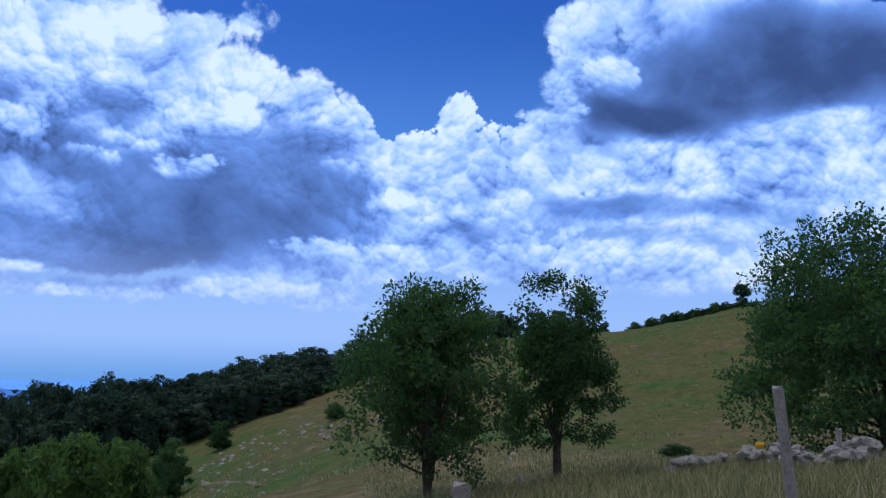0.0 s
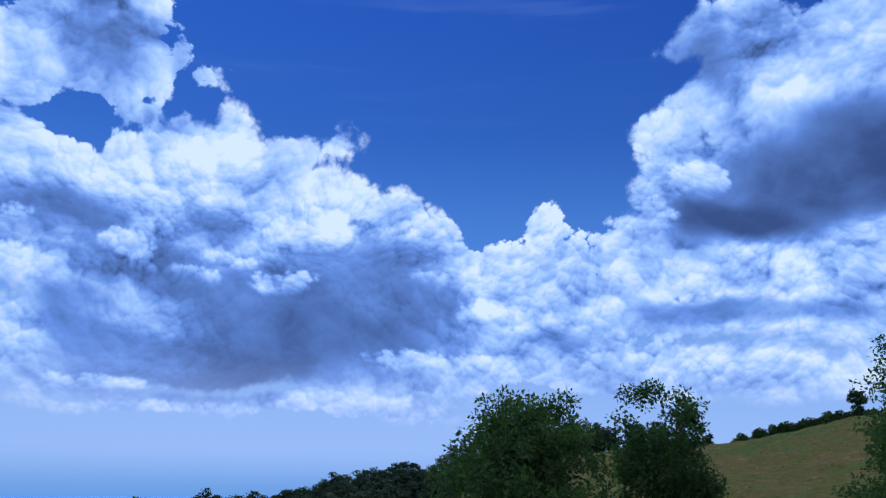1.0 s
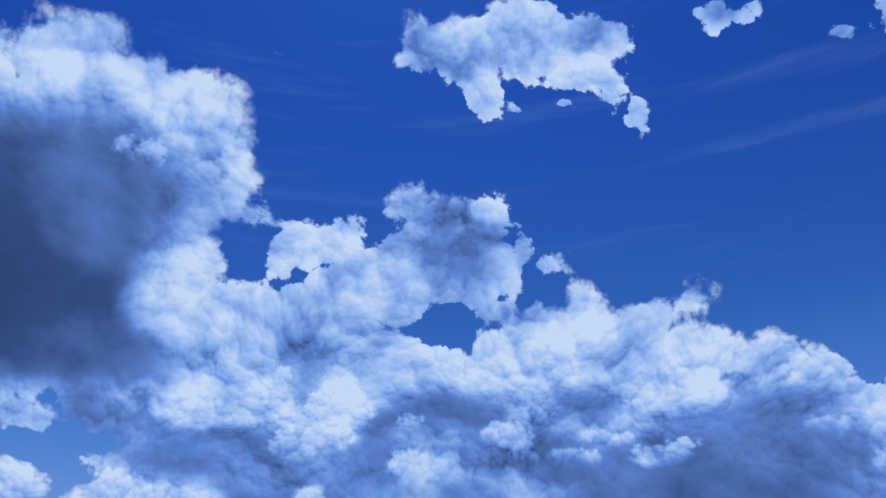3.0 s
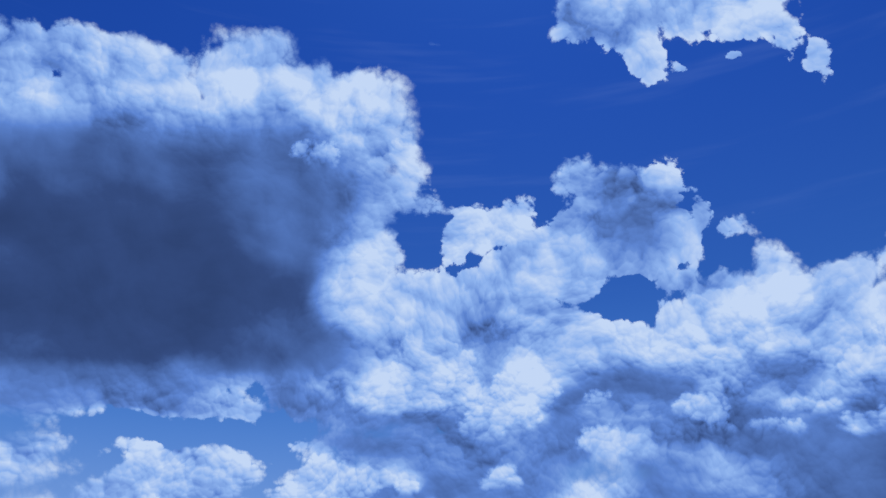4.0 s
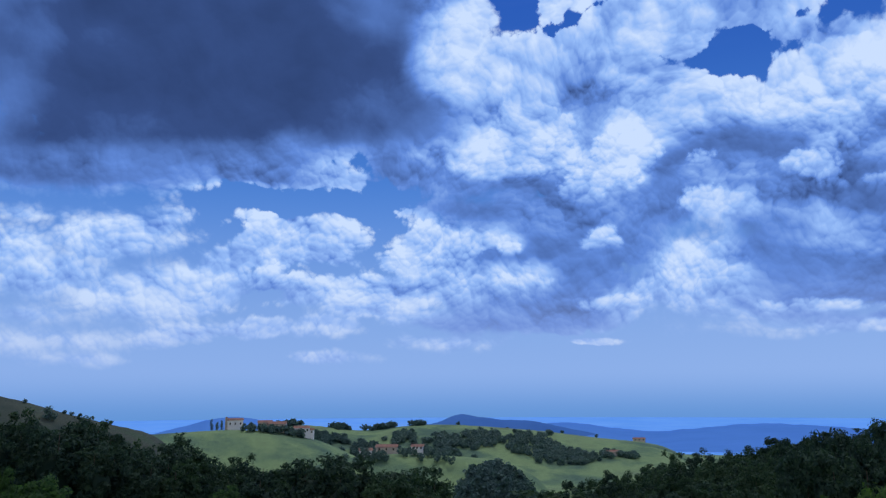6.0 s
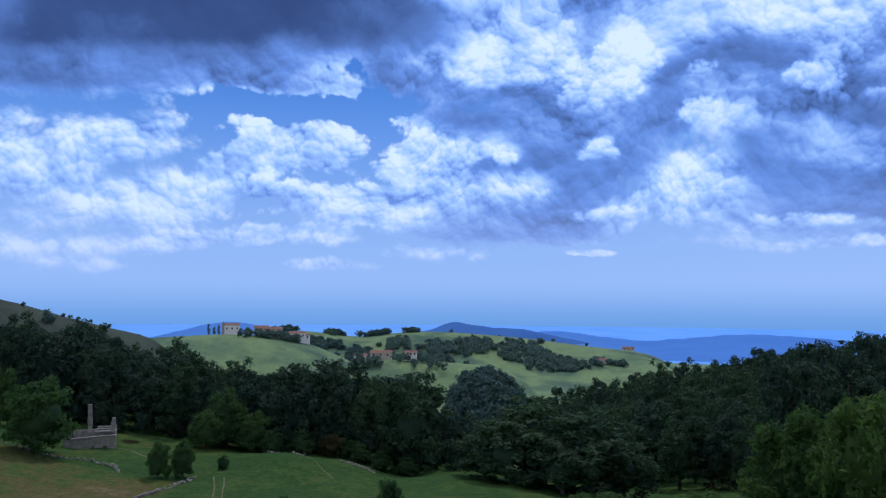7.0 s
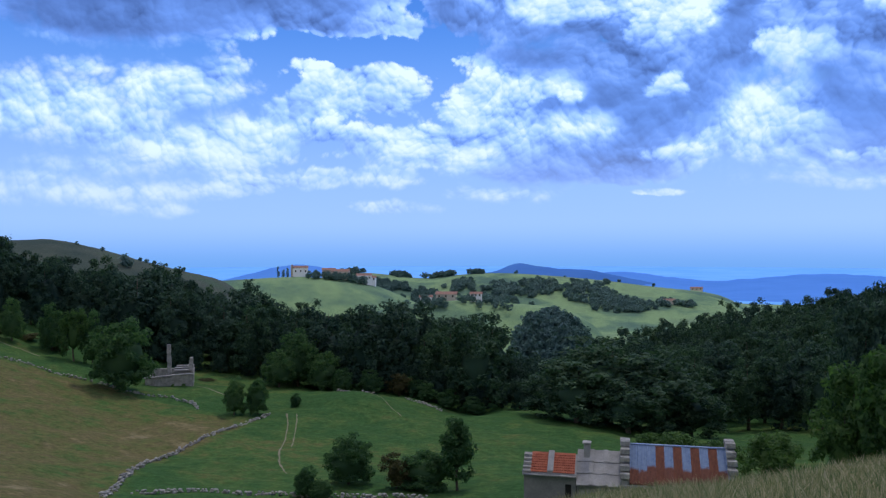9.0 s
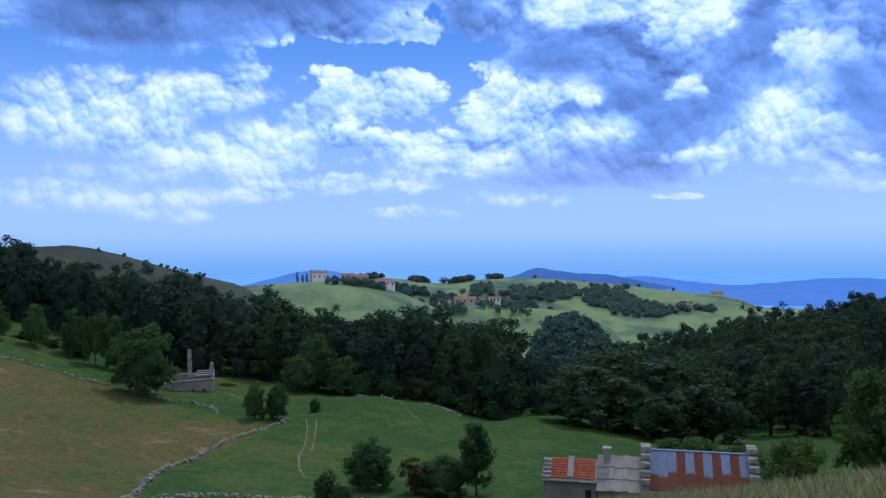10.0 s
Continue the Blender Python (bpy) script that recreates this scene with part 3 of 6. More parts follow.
def painted(rows, base):
    """Lays the strokes one over the other; crisp ones are cumulus heads, sharp above and fading below."""
    total, at = base, drift
    crumble = wmath("MULTIPLY", wmath("MULTIPLY_ADD", grain, -3.4, wmath("MULTIPLY", soft_grain, 1.2)), reach)
    blur = wmath("MULTIPLY", wmath("MULTIPLY_ADD", grain, -0.8, wmath("MULTIPLY", mild, 2.6)), reach)
    for k, (az, el, ra, re, tilt, value, soft) in enumerate(rows):
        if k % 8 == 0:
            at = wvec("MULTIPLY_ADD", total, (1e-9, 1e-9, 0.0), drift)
        crisp = soft < 0.4
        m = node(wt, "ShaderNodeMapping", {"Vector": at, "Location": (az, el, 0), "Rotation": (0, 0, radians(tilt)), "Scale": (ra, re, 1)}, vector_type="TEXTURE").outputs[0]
        size = min(math.sqrt(ra * re), re * 1.6)
        d = wmath("MULTIPLY_ADD", wvec("LENGTH", m), size, crumble if crisp else blur)
        share = smooth(d, size + soft, size - soft)
        if crisp:
            share = wmath("MULTIPLY", share, smooth(node(wt, "ShaderNodeSeparateXYZ", {0: m}).outputs[1], -1.2, 0.5, 0.0, 0.85))
        total = node(wt, "ShaderNodeMix", {0: share, 2: total, 3: value}, data_type="FLOAT").outputs[0]
    return total


tone = painted(STROKES, wmath("MULTIPLY_ADD", broad, 0.3, 0.72))

# clear sky: the sky model, deepened, with a pale band of haze over the horizon
air = node(wt, "ShaderNodeTexSky", sky_type="NISHITA", sun_disc=False, sun_elevation=radians(SUN_EL), sun_rotation=radians(SUN_AZ), altitude=900.0, air_density=1.0, dust_density=0.6, ozone_density=3.0)
clear = wmix(1.0, wvec("MULTIPLY", air.outputs[0], (0.10, 0.10, 0.10)), (0.21, 0.53, 1.16), "MULTIPLY")
clear = wmix(smooth(elev, 16.0, 42.0), clear, wvec("MULTIPLY", clear, (0.50, 0.72, 1.08)))
clear = wmix(smooth(elev, 24.0, 10.0, 0.0, 0.7), clear, (0.13, 0.36, 0.98))
haze = smooth(elev, 16.0, 0.5)
clear = wmix(haze, clear, wmix(smooth(azim, 8.0, 36.0), (0.36, 0.59, 1.12), (0.38, 0.61, 1.14)))
clear = wmix(smooth(elev, 1.8, -1.9), clear, (0.17, 0.41, 0.93))

# cloud light: bright rims and billows over the broad light and shade
quiet = wmath("MULTIPLY", smooth(tone, 0.30, 0.72, 0.10, 1.0), smooth(elev, 3.0, 16.0, 0.7, 1.0))
lit = wmath("MULTIPLY_ADD", rim, smooth(tone, 0.3, 0.7, 0.03, 0.08), wmath("SUBTRACT", tone, 0.01))
lit = wmath("MULTIPLY_ADD", wmath("MULTIPLY", emboss, quiet), 1.2, lit)
lit = wmath("MULTIPLY_ADD", wmath("MULTIPLY", wool, quiet), 0.12, lit)
lit = wmath("MULTIPLY_ADD", mild, 0.30, lit)
lit = wmath("MULTIPLY_ADD", wmath("MULTIPLY", grain, quiet), 0.22, lit, clamp=True)
ramp = node(wt, "ShaderNodeValToRGB", {"Fac": lit})
ramp.color_ramp.elements[0].color = (0.024, 0.050, 0.15, 1)
ramp.color_ramp.elements[1].color = (0.82, 1.02, 1.38, 1)
for at, colour in ((0.24, (0.052, 0.107, 0.32, 1)), (0.48, (0.165, 0.35, 0.96, 1)), (0.72, (0.40, 0.67, 1.28, 1))):
    ramp.color_ramp.elements.new(at).color = colour
far_cloud = wmix(smooth(elev, 9.0, 2.0, 0.0, 0.35), ramp.outputs["Color"], (0.47, 0.60, 1.05))
far_cloud = wmix(aside, far_cloud, (0.86, 0.88, 0.98))
# thin high streaks in the clear part
streak = fluff(node(wt, "ShaderNodeMapping", {"Vector": flat, "Rotation": (0, 0, radians(-14)), "Scale": (0.035, 0.42, 1.0)}).outputs[0], 1.0, 4.0, 0.55).outputs["Fac"]
veil = wmath("MULTIPLY", smooth(streak, 0.52, 0.76, 0.0, 0.12), smooth(elev, 20.0, 30.0))
clear = wmix(veil, clear, (0.30, 0.48, 1.05))
sky_colour = wmix(wmath("MULTIPLY", cover, smooth(elev, 0.8, 2.8)), clear, far_cloud)
bg = node(wt, "ShaderNodeBackground", {"Color": sky_colour, "Strength": 1.0})
wt.links.new(bg.outputs[0], node(wt, "ShaderNodeOutputWorld").inputs["Surface"])

sun = new("sun", bpy.data.lights.new("sun", "SUN"))
sun.data.energy, sun.data.angle, sun.data.color = 1.4, radians(6), (1.0, 0.95, 0.86)
sun.matrix_world = look((0, 0, 0), (-math.sin(radians(SUN_AZ)) * math.cos(radians(SUN_EL)), -math.cos(radians(SUN_AZ)) * math.cos(radians(SUN_EL)), -math.sin(radians(SUN_EL))))

# ---------------------------------------------------------------- materials
def material(name, rough=0.8, metal=0.0):
    m = bpy.data.materials.new(name)
    m.use_nodes = True
    b = m.node_tree.nodes["Principled BSDF"]
    b.inputs["Roughness"].default_value, b.inputs["Metallic"].default_value = rough, metal
    b.inputs["Specular IOR Level"].default_value = 0.25
    return m, m.node_tree, b


def ramp_of(tree, fac, *stops):
    r = node(tree, "ShaderNodeValToRGB", {"Fac": fac})
    e = r.color_ramp.elements
    e[0].position, e[0].color = stops[0][0], (*stops[0][1], 1)
    e[1].position, e[1].color = stops[-1][0], (*stops[-1][1], 1)
    for at, c in stops[1:-1]:
        e.new(at).color = (*c, 1)
    return r.outputs["Color"]


def mixed(tree, fac, a, b, blend="MIX"):
    n = node(tree, "ShaderNodeMix", data_type="RGBA", blend_type=blend)
    for key, v in ((0, fac), (6, a), (7, b)):
        if isinstance(v, bpy.types.NodeSocket):
            tree.links.new(v, n.inputs[key])
        else:
            n.inputs[key].default_value = (*v, 1) if isinstance(v, tuple) else v
    return n.outputs[2]


def noisy(tree, scale, detail=4.0, rough=0.6, vector=None):
    ins = {"Scale": scale, "Detail": detail, "Roughness": rough}
    ins["Vector"] = vector or node(tree, "ShaderNodeTexCoord").outputs["Object"]
    return node(tree, "ShaderNodeTexNoise", ins).outputs["Fac"]


def bumped(tree, b, height, strength, distance):
    n = node(tree, "ShaderNodeBump", {"Height": height, "Strength": strength, "Distance": distance})
    tree.links.new(n.outputs[0], b.inputs["Normal"])


def plain_material(name, dark, light, scale, rough=0.8, metal=0.0, bump=0.4, fine=6.0):
    """Two tones in large stains, a fine grain over them, and a relief to suit."""
    m, t, b = material(name, rough, metal)
    big, small = noisy(t, scale), noisy(t, scale * fine, 6.0, 0.7)
    tone = node(t, "ShaderNodeMath", {0: small, 1: 0.45, 2: node(t, "ShaderNodeMath", {0: big, 1: 0.55}, operation="MULTIPLY").outputs[0]}, operation="MULTIPLY_ADD").outputs[0]
    t.links.new(ramp_of(t, tone, (0.32, dark), (0.68, light)), b.inputs["Base Color"])
    bumped(t, b, small, bump, 0.04)
    return m


def leaf_material(name, dark, light, through=0.35):
    m, t, b = material(name, 0.7)
    b.inputs["Specular IOR Level"].default_value = 0.12
    pick = node(t, "ShaderNodeNewGeometry").outputs["Random Per Island"]
    each = node(t, "ShaderNodeObjectInfo").outputs["Random"]
    colour = ramp_of(t, pick, (0.0, dark), (1.0, light))
    colour = mixed(t, 1.0, colour, ramp_of(t, each, (0.0, (0.75, 0.80, 0.75)), (1.0, (1.2, 1.15, 1.0))), "MULTIPLY")
    t.links.new(colour, b.inputs["Base Color"])
    tr = node(t, "ShaderNodeBsdfTranslucent", {"Color": mixed(t, 1.0, colour, (1.15, 1.4, 0.75), "MULTIPLY")})
    mx = node(t, "ShaderNodeMixShader", {"Fac": through})
    t.links.new(b.outputs[0], mx.inputs[1])
    t.links.new(tr.outputs[0], mx.inputs[2])
    t.links.new(mx.outputs[0], t.nodes["Material Output"].inputs["Surface"])
    return m


BARK = plain_material("bark", (0.035, 0.028, 0.02), (0.13, 0.11, 0.085), 3.0, 0.9, bump=0.8)
LEAF_ASH = leaf_material("ash_leaf", (0.040, 0.094, 0.050), (0.090, 0.165, 0.076), 0.5)
# beech green is shifted to blue, to put the haze over the woods into it
LEAF_BEECH = leaf_material("beech_leaf", (0.020, 0.048, 0.044), (0.053, 0.096, 0.070), 0.25)
LEAF_MID = leaf_material("mid_beech_leaf", (0.026, 0.062, 0.045), (0.066, 0.116, 0.070), 0.28)
LEAF_LIGHT = leaf_material("hazel_leaf", (0.046, 0.094, 0.036), (0.092, 0.164, 0.058), 0.42)
# leaves of the far woods, with pale blue haze put into the green
LEAF_HAZE = leaf_material("far_haze_leaf", (0.082, 0.145, 0.165), (0.135, 0.215, 0.225), 0.2)
LEAF_RUST = leaf_material("rusty_leaf", (0.044, 0.050, 0.024), (0.092, 0.078, 0.038))

# ---------------------------------------------------------------- ground
# Heights over the eye along rays from it: a dozen distances for each compass bearing.
RADII = [0.5, 5, 12, 22, 40, 60, 80, 100, 125, 150, 200, 300]
SLOPES = {
    -180: (-1.6, -0.8, 0.5, 2.5, 6, 10, 14, 17, 20, 23, 26, 28),
    -120: (-1.6, -1.4, -1.5, -1.0, 0, 2, 4, 6, 8, 10, 14, 20),
    -70: (-1.6, -2.0, -3.2, -5, -7, -8.5, -9, -8, -6, -3, 3, 10),
    -28: (-1.6, -2.4, -4.2, -8, -12.5, -16.6, -19.5, -20.5, -19.5, -17.5, -12.5, -16),
    -20: (-1.6, -2.4, -4.3, -8.5, -14.5, -19.6, -23, -24.6, -24.8, -24, -22.5, -28)}
SLOPES.update({
    -10: (-1.6, -2.4, -4.4, -9, -15.5, -21, -24.5, -26, -26.3, -26.5, -30, -34),
    0: (-1.6, -2.4, -4.5, -9, -15.5, -21.5, -25, -26.5, -27, -27.5, -36, -42),
    10: (-1.6, -2.3, -4.0, -6.95, -14.5, -20.5, -24.5, -26.2, -27.5, -31, -40, -56),
    20: (-1.6, -2.3, -3.85, -6.4, -12.5, -19, -23.5, -26, -29, -34, -40, -41),
    28: (-1.6, -2.3, -3.55, -5.6, -10.5, -15.5, -20, -24, -28, -32, -36, -30),
    38: (-1.6, -2.2, -3.2, -4.8, -8.5, -13, -15, -15, -14, -14, -16, -16)})
SLOPES.update({
    45: (-1.6, -2.0, -2.9, -4.3, -6.6, -8.6, -9.8, -10.4, -10.4, -10, -8, -6),
    52: (-1.6, -1.9, -2.7, -3.8, -5.2, -6.2, -6.6, -6.6, -6.2, -5.6, -3, -3),
    60: (-1.6, -1.8, -2.4, -3.3, -4.2, -3.6, -2, 0, 2.2, 3.9, 3, 0),
    72: (-1.6, -1.65, -1.9, -2.8, -4.0, -3.3, -1.2, 1.2, 4, 6, 5, 2),
    80: (-1.6, -1.6, -1.75, -2.5, -3.4, -2.4, 0.2, 3.6, 7.4, 10.7, 11, 8),
    90: (-1.6, -1.5, -1.55, -2.0, -2.4, -1, 2, 5.5, 9.5, 13.5, 15, 12),
    130: (-1.6, -1, 0, 1.5, 4, 7, 10, 13, 16, 19, 22, 22)})

# far hills: distance, half depth, and the crest as bearings and elevations in degrees
HILLS = [(560, 170, [(-60, 1.5), (-40, 1.3), (-30, 0.35), (-27, 0.25), (-24.5, 0.45), (-22, -0.1), (-19.5, -0.9), (-17, -1.6), (-15, -2.1), (-13, -2.6), (-11, -6), (-9, -14)]),
         (900, 150, [(-21, -5), (-18, -2.9), (-15, -2.45), (-12, -2.3), (-9, -2.15), (-6, -2.3), (-4, -2.6), (-2.2, -3.3), (-0.8, -4.0), (1.5, -5.2), (3, -8)]),
         (780, 75, [(-6, -8), (-4, -4.7), (-1, -4.15), (1.5, -3.9), (4, -3.95), (6, -4.1), (9, -4.3), (11, -4.9), (12.5, -6), (14, -9)])]
HILLS += [(1450, 230, [(-11, -5), (-8, -2.5), (-5.5, -1.95), (-3.5, -1.95), (-2, -2.2), (0, -2.45), (2, -2.15), (4, -2.0), (6, -2.0), (9, -2.2), (12.5, -2.5), (16, -2.95), (19.5, -3.25), (20.8, -3.6), (23, -5.5)]),
          (560, 55, [(4.5, -13), (6, -7), (7, -5.9), (8.3, -5.3), (9.5, -5.4), (10.8, -6.2), (12, -7.5), (13.5, -13)])]

AZ_N, R_N = 720, 300
grid_az = np.linspace(-180, 180, AZ_N, endpoint=False)
grid_r = np.exp(np.linspace(math.log(0.5), math.log(4950), R_N))


def terrain_table():
    keys = sorted(SLOPES)
    prof = np.array([np.interp(grid_r, RADII, SLOPES[k]) for k in keys])
    keys = np.array(keys + [180.0])
    prof = np.vstack([prof, prof[:1]])
    near = np.stack([np.interp(grid_az, keys, prof[:, j]) for j in range(R_N)], 1)
    w = np.exp(-0.5 * (np.arange(-8, 9) / 3.2) ** 2)
    w /= w.sum()
    near = sum(wi * np.roll(near, s, 0) for wi, s in zip(w, range(-8, 9)))
    pad = np.pad(near, ((0, 0), (5, 5)), mode="edge")
    w = np.exp(-0.5 * (np.arange(-5, 6) / 2.0) ** 2)
    w /= w.sum()
    near = sum(wi * pad[:, 5 + s:5 + s + R_N] for wi, s in zip(w, range(-5, 6)))
    A, R = np.meshgrid(grid_az, grid_r, indexing="ij")
    base = np.interp(R, [300, 420, 700, 2000, 2600, 4950], [-60, -100, -118, -130, -135, -135])
    farz = base.copy()
    for r, wr, crest in HILLS:
        top = r * np.tan(np.radians(np.interp(grid_az, [c[0] for c in crest], [c[1] for c in crest], left=-30, right=-30)))
        top = np.convolve(np.pad(top, 3, mode="edge"), np.array([1, 2, 3, 4, 3, 2, 1]) / 16, "valid")[:, None]
        bump = np.exp(-(np.abs((R - r) / wr) ** 2))
        farz = np.maximum(farz, base + (top - base) * bump)
    behind = np.clip((np.abs(A - 5) - 35) / 20, 0, 1)
    farz = np.maximum(farz, -135 + behind * 95)
    k = np.clip((R - 300) / 130, 0, 1)
    k = k * k * (3 - 2 * k)
    return near * (1 - k) + farz * k


TABLE = terrain_table()


def ground(x, y):
    """Height of the ground at a place of the plan (numbers or arrays)."""
    r = np.clip(np.hypot(x, y), 0.5, 4949)
    a = (np.degrees(np.arctan2(x, y)) + 180) / 360 * AZ_N
    s = (np.log(r) - math.log(0.5)) / (math.log(4950) - math.log(0.5)) * (R_N - 1)
    i, j = np.floor(a).astype(int), np.minimum(np.floor(s).astype(int), R_N - 2)
    u, v = a - i, s - j
    i0, i1 = i % AZ_N, (i + 1) % AZ_N
    z = (TABLE[i0, j] * (1 - u) + TABLE[i1, j] * u) * (1 - v) + (TABLE[i0, j + 1] * (1 - u) + TABLE[i1, j + 1] * u) * v
    lump = np.clip(r / 40, 0.15, 1.0) * np.clip((3000 - r) / 1000, 0, 1)
    steep = np.clip((r - 38) / 20, 0, 1) * np.clip((200 - r) / 40, 0, 1) * np.clip((np.degrees(np.arctan2(x, y)) - 58) / 8, 0, 1)
    z = z + steep * 0.17 * np.sin(z * 5.2 + 1.6 * np.sin(x * 0.06 + y * 0.09) + 0.8 * np.sin(y * 0.21))
    z = z + 2.2 * np.exp(-((np.degrees(np.arctan2(x, y)) + 5.0) / 3.0) ** 2 - ((r - 136) / 10) ** 2)
    z = z - 1.8 * np.exp(-((np.degrees(np.arctan2(x, y)) - 2.6) / 2.8) ** 2 - ((r - 146) / 14) ** 2)
    return z + lump * (0.22 * np.sin(x * 0.31 + 1.3) * np.sin(y * 0.27 + 0.4) + 0.12 * np.sin(x * 0.83 + y * 0.41) * np.sin(y * 0.77 - x * 0.29))


def polar(az, r):
    return r * math.sin(radians(az)), r * math.cos(radians(az))


def on_ground(az, r):
    x, y = polar(az, r)
    return x, y, float(ground(np.float64(x), np.float64(y)))


def inside(x, y, corners):
    """Whether places lie in an outline of the plan."""
    hit = np.zeros(np.shape(x), bool)
    pts = [polar(*c) for c in corners]
    for (x0, y0), (x1, y1) in zip(pts, pts[1:] + pts[:1]):
        if y0 != y1:
            hit ^= ((y0 > y) != (y1 > y)) & (x < (x1 - x0) * (y - y0) / (y1 - y0) + x0)
    return hit


BROWN_FIELD = [(-15, 130), (-22, 145), (-28.5, 150), (-45, 150), (-60, 60), (-40, 20), (-24, 55), (-20.7, 80), (-18.9, 96), (-11.2, 125)]


def dryness(x, y):
    """0 lush meadow, 1 dry brown grass."""
    r, a = np.hypot(x, y), np.degrees(np.arctan2(x, y))
    d = np.full(np.shape(x), 0.12)
    d = np.where(inside(x, y, BROWN_FIELD), 0.68, d)
    d = np.where((a > 33) & (a < 180) & (r < 330), np.where(a > 55, 0.58, 0.5), d)
    d = np.where(r < 34, np.maximum(d, 0.9), d)
    d = np.where((r > 420) & (a < -12.5) & (r < 760), 0.46, d)
    return np.where((r > 420) & (a >= -12.5), 0.0, d)


def mesh_from(name, verts, faces, mat=None, smooth_faces=False):
    me = bpy.data.meshes.new(name)
    me.from_pydata(verts, [], faces)
    if mat:
        me.materials.append(mat)
    if smooth_faces:
        me.polygons.foreach_set("use_smooth", [True] * len(me.polygons))
    me.update()
    return me


def grass_material():
    m, t, b = material("pasture", 0.95)
    b.inputs["Specular IOR Level"].default_value = 0.05
    dry = node(t, "ShaderNodeAttribute", attribute_name="dryness").outputs["Fac"]
    big, mid, small = noisy(t, 0.035, 5.0, 0.6), noisy(t, 0.35, 5.0, 0.65), noisy(t, 5.0, 6.0, 0.75)
    k = node(t, "ShaderNodeMath", {0: big, 1: 1.7, 2: node(t, "ShaderNodeMath", {0: dry, 1: 0.85}, operation="SUBTRACT").outputs[0]}, operation="MULTIPLY_ADD").outputs[0]
    k = node(t, "ShaderNodeMath", {0: mid, 1: 1.5, 2: node(t, "ShaderNodeMath", {0: k, 1: 0.75}, operation="SUBTRACT").outputs[0]}, operation="MULTIPLY_ADD", use_clamp=True).outputs[0]
    colour = ramp_of(t, k, (0.0, (0.038, 0.094, 0.030)), (0.28, (0.062, 0.116, 0.035)), (0.55, (0.102, 0.112, 0.042)), (0.8, (0.130, 0.112, 0.055)), (1.0, (0.21, 0.18, 0.105)))
    # far pastures: sunlight and bluish haze are put into paler greens
    hazed = node(t, "ShaderNodeAttribute", attribute_name="far_haze").outputs["Fac"]
    colour = mixed(t, hazed, colour, ramp_of(t, noisy(t, 0.011, 5.0, 0.6), (0.38, (0.085, 0.155, 0.125)), (0.47, (0.135, 0.225, 0.14)), (0.56, (0.21, 0.32, 0.165)), (0.68, (0.15, 0.225, 0.14))))
    # bare hill: haze and cloud shade are put into a dull grey-green
    dim_haze = node(t, "ShaderNodeAttribute", attribute_name="dim_haze").outputs["Fac"]
    colour = mixed(t, dim_haze, colour, ramp_of(t, noisy(t, 0.02, 5.0, 0.6), (0.36, (0.044, 0.066, 0.060)), (0.52, (0.072, 0.090, 0.076)), (0.66, (0.062, 0.100, 0.070))))
    colour = mixed(t, 1.0, colour, ramp_of(t, small, (0.25, (0.55, 0.58, 0.55)), (0.75, (1.45, 1.4, 1.35))), "MULTIPLY")
    colour = mixed(t, 1.0, colour, ramp_of(t, noisy(t, 1.3, 4.0, 0.7), (0.3, (0.66, 0.70, 0.66)), (0.7, (1.34, 1.28, 1.25))), "MULTIPLY")
    t.links.new(colour, b.inputs["Base Color"])
    bumped(t, b, small, 0.7, 0.12)
    return m


GRASS = grass_material()


def build_ground():
    az = np.concatenate([np.arange(-34, 92, 0.3), np.arange(92, 326, 3.0)])
    rad = np.concatenate([np.exp(np.linspace(math.log(0.6), math.log(60), 70)), np.arange(61, 180, 1.3), np.exp(np.linspace(math.log(181), math.log(1860), 90))])
    A, R = np.meshgrid(np.radians(az), rad, indexing="ij")
    X, Y = R * np.sin(A), R * np.cos(A)
    Z = ground(X, Y)
    n, m = X.shape
    verts = np.stack([X.ravel(), Y.ravel(), Z.ravel()], 1).tolist() + [(0, 0, -1.6)]
    faces = []
    for i in range(n):
        k = (i + 1) % n
        faces.append((i * m, n * m, k * m))
        faces.extend((i * m + j, k * m + j, k * m + j + 1, i * m + j + 1) for j in range(m - 1))
    faces = [f[::-1] for f in faces]
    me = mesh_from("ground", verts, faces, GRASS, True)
    dry = dryness(X, Y)
    for _ in range(2):
        dry = (dry + np.roll(dry, 1, 0) + np.roll(dry, -1, 0) + np.roll(dry, 1, 1) + np.roll(dry, -1, 1)) / 5
    me.attributes.new("dryness", "FLOAT", "POINT").data.foreach_set("value", np.append(dry.ravel(), 0.8))
    # masks for the painted haze: far pastures, then the dimmed bare hill
    me.attributes.new("far_haze", "FLOAT", "POINT").data.foreach_set("value", np.append((np.clip((R - 480) / 60, 0, 1) * np.where((np.degrees(A) < -12.5) & (R < 760), 0.1, 1.0)).ravel(), 0.0))
    me.attributes.new("dim_haze", "FLOAT", "POINT").data.foreach_set("value", np.append((np.clip((R - 400) / 40, 0, 1) * ((np.degrees(A) < -12.5) & (R < 800))).ravel(), 0.0))
    tagged(new("ground", me), "hilly pasture of green and dry brown grass", "ground", kind="structure")


build_ground()


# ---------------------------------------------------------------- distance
# the blue haze of distance is put into the base colour and a glow
def haze_material(name, low, high, glow):
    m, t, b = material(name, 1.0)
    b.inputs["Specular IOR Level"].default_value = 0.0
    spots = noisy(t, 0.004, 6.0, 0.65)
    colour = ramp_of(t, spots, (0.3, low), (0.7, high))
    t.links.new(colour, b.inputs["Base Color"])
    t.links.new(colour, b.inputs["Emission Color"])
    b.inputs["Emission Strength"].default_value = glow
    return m


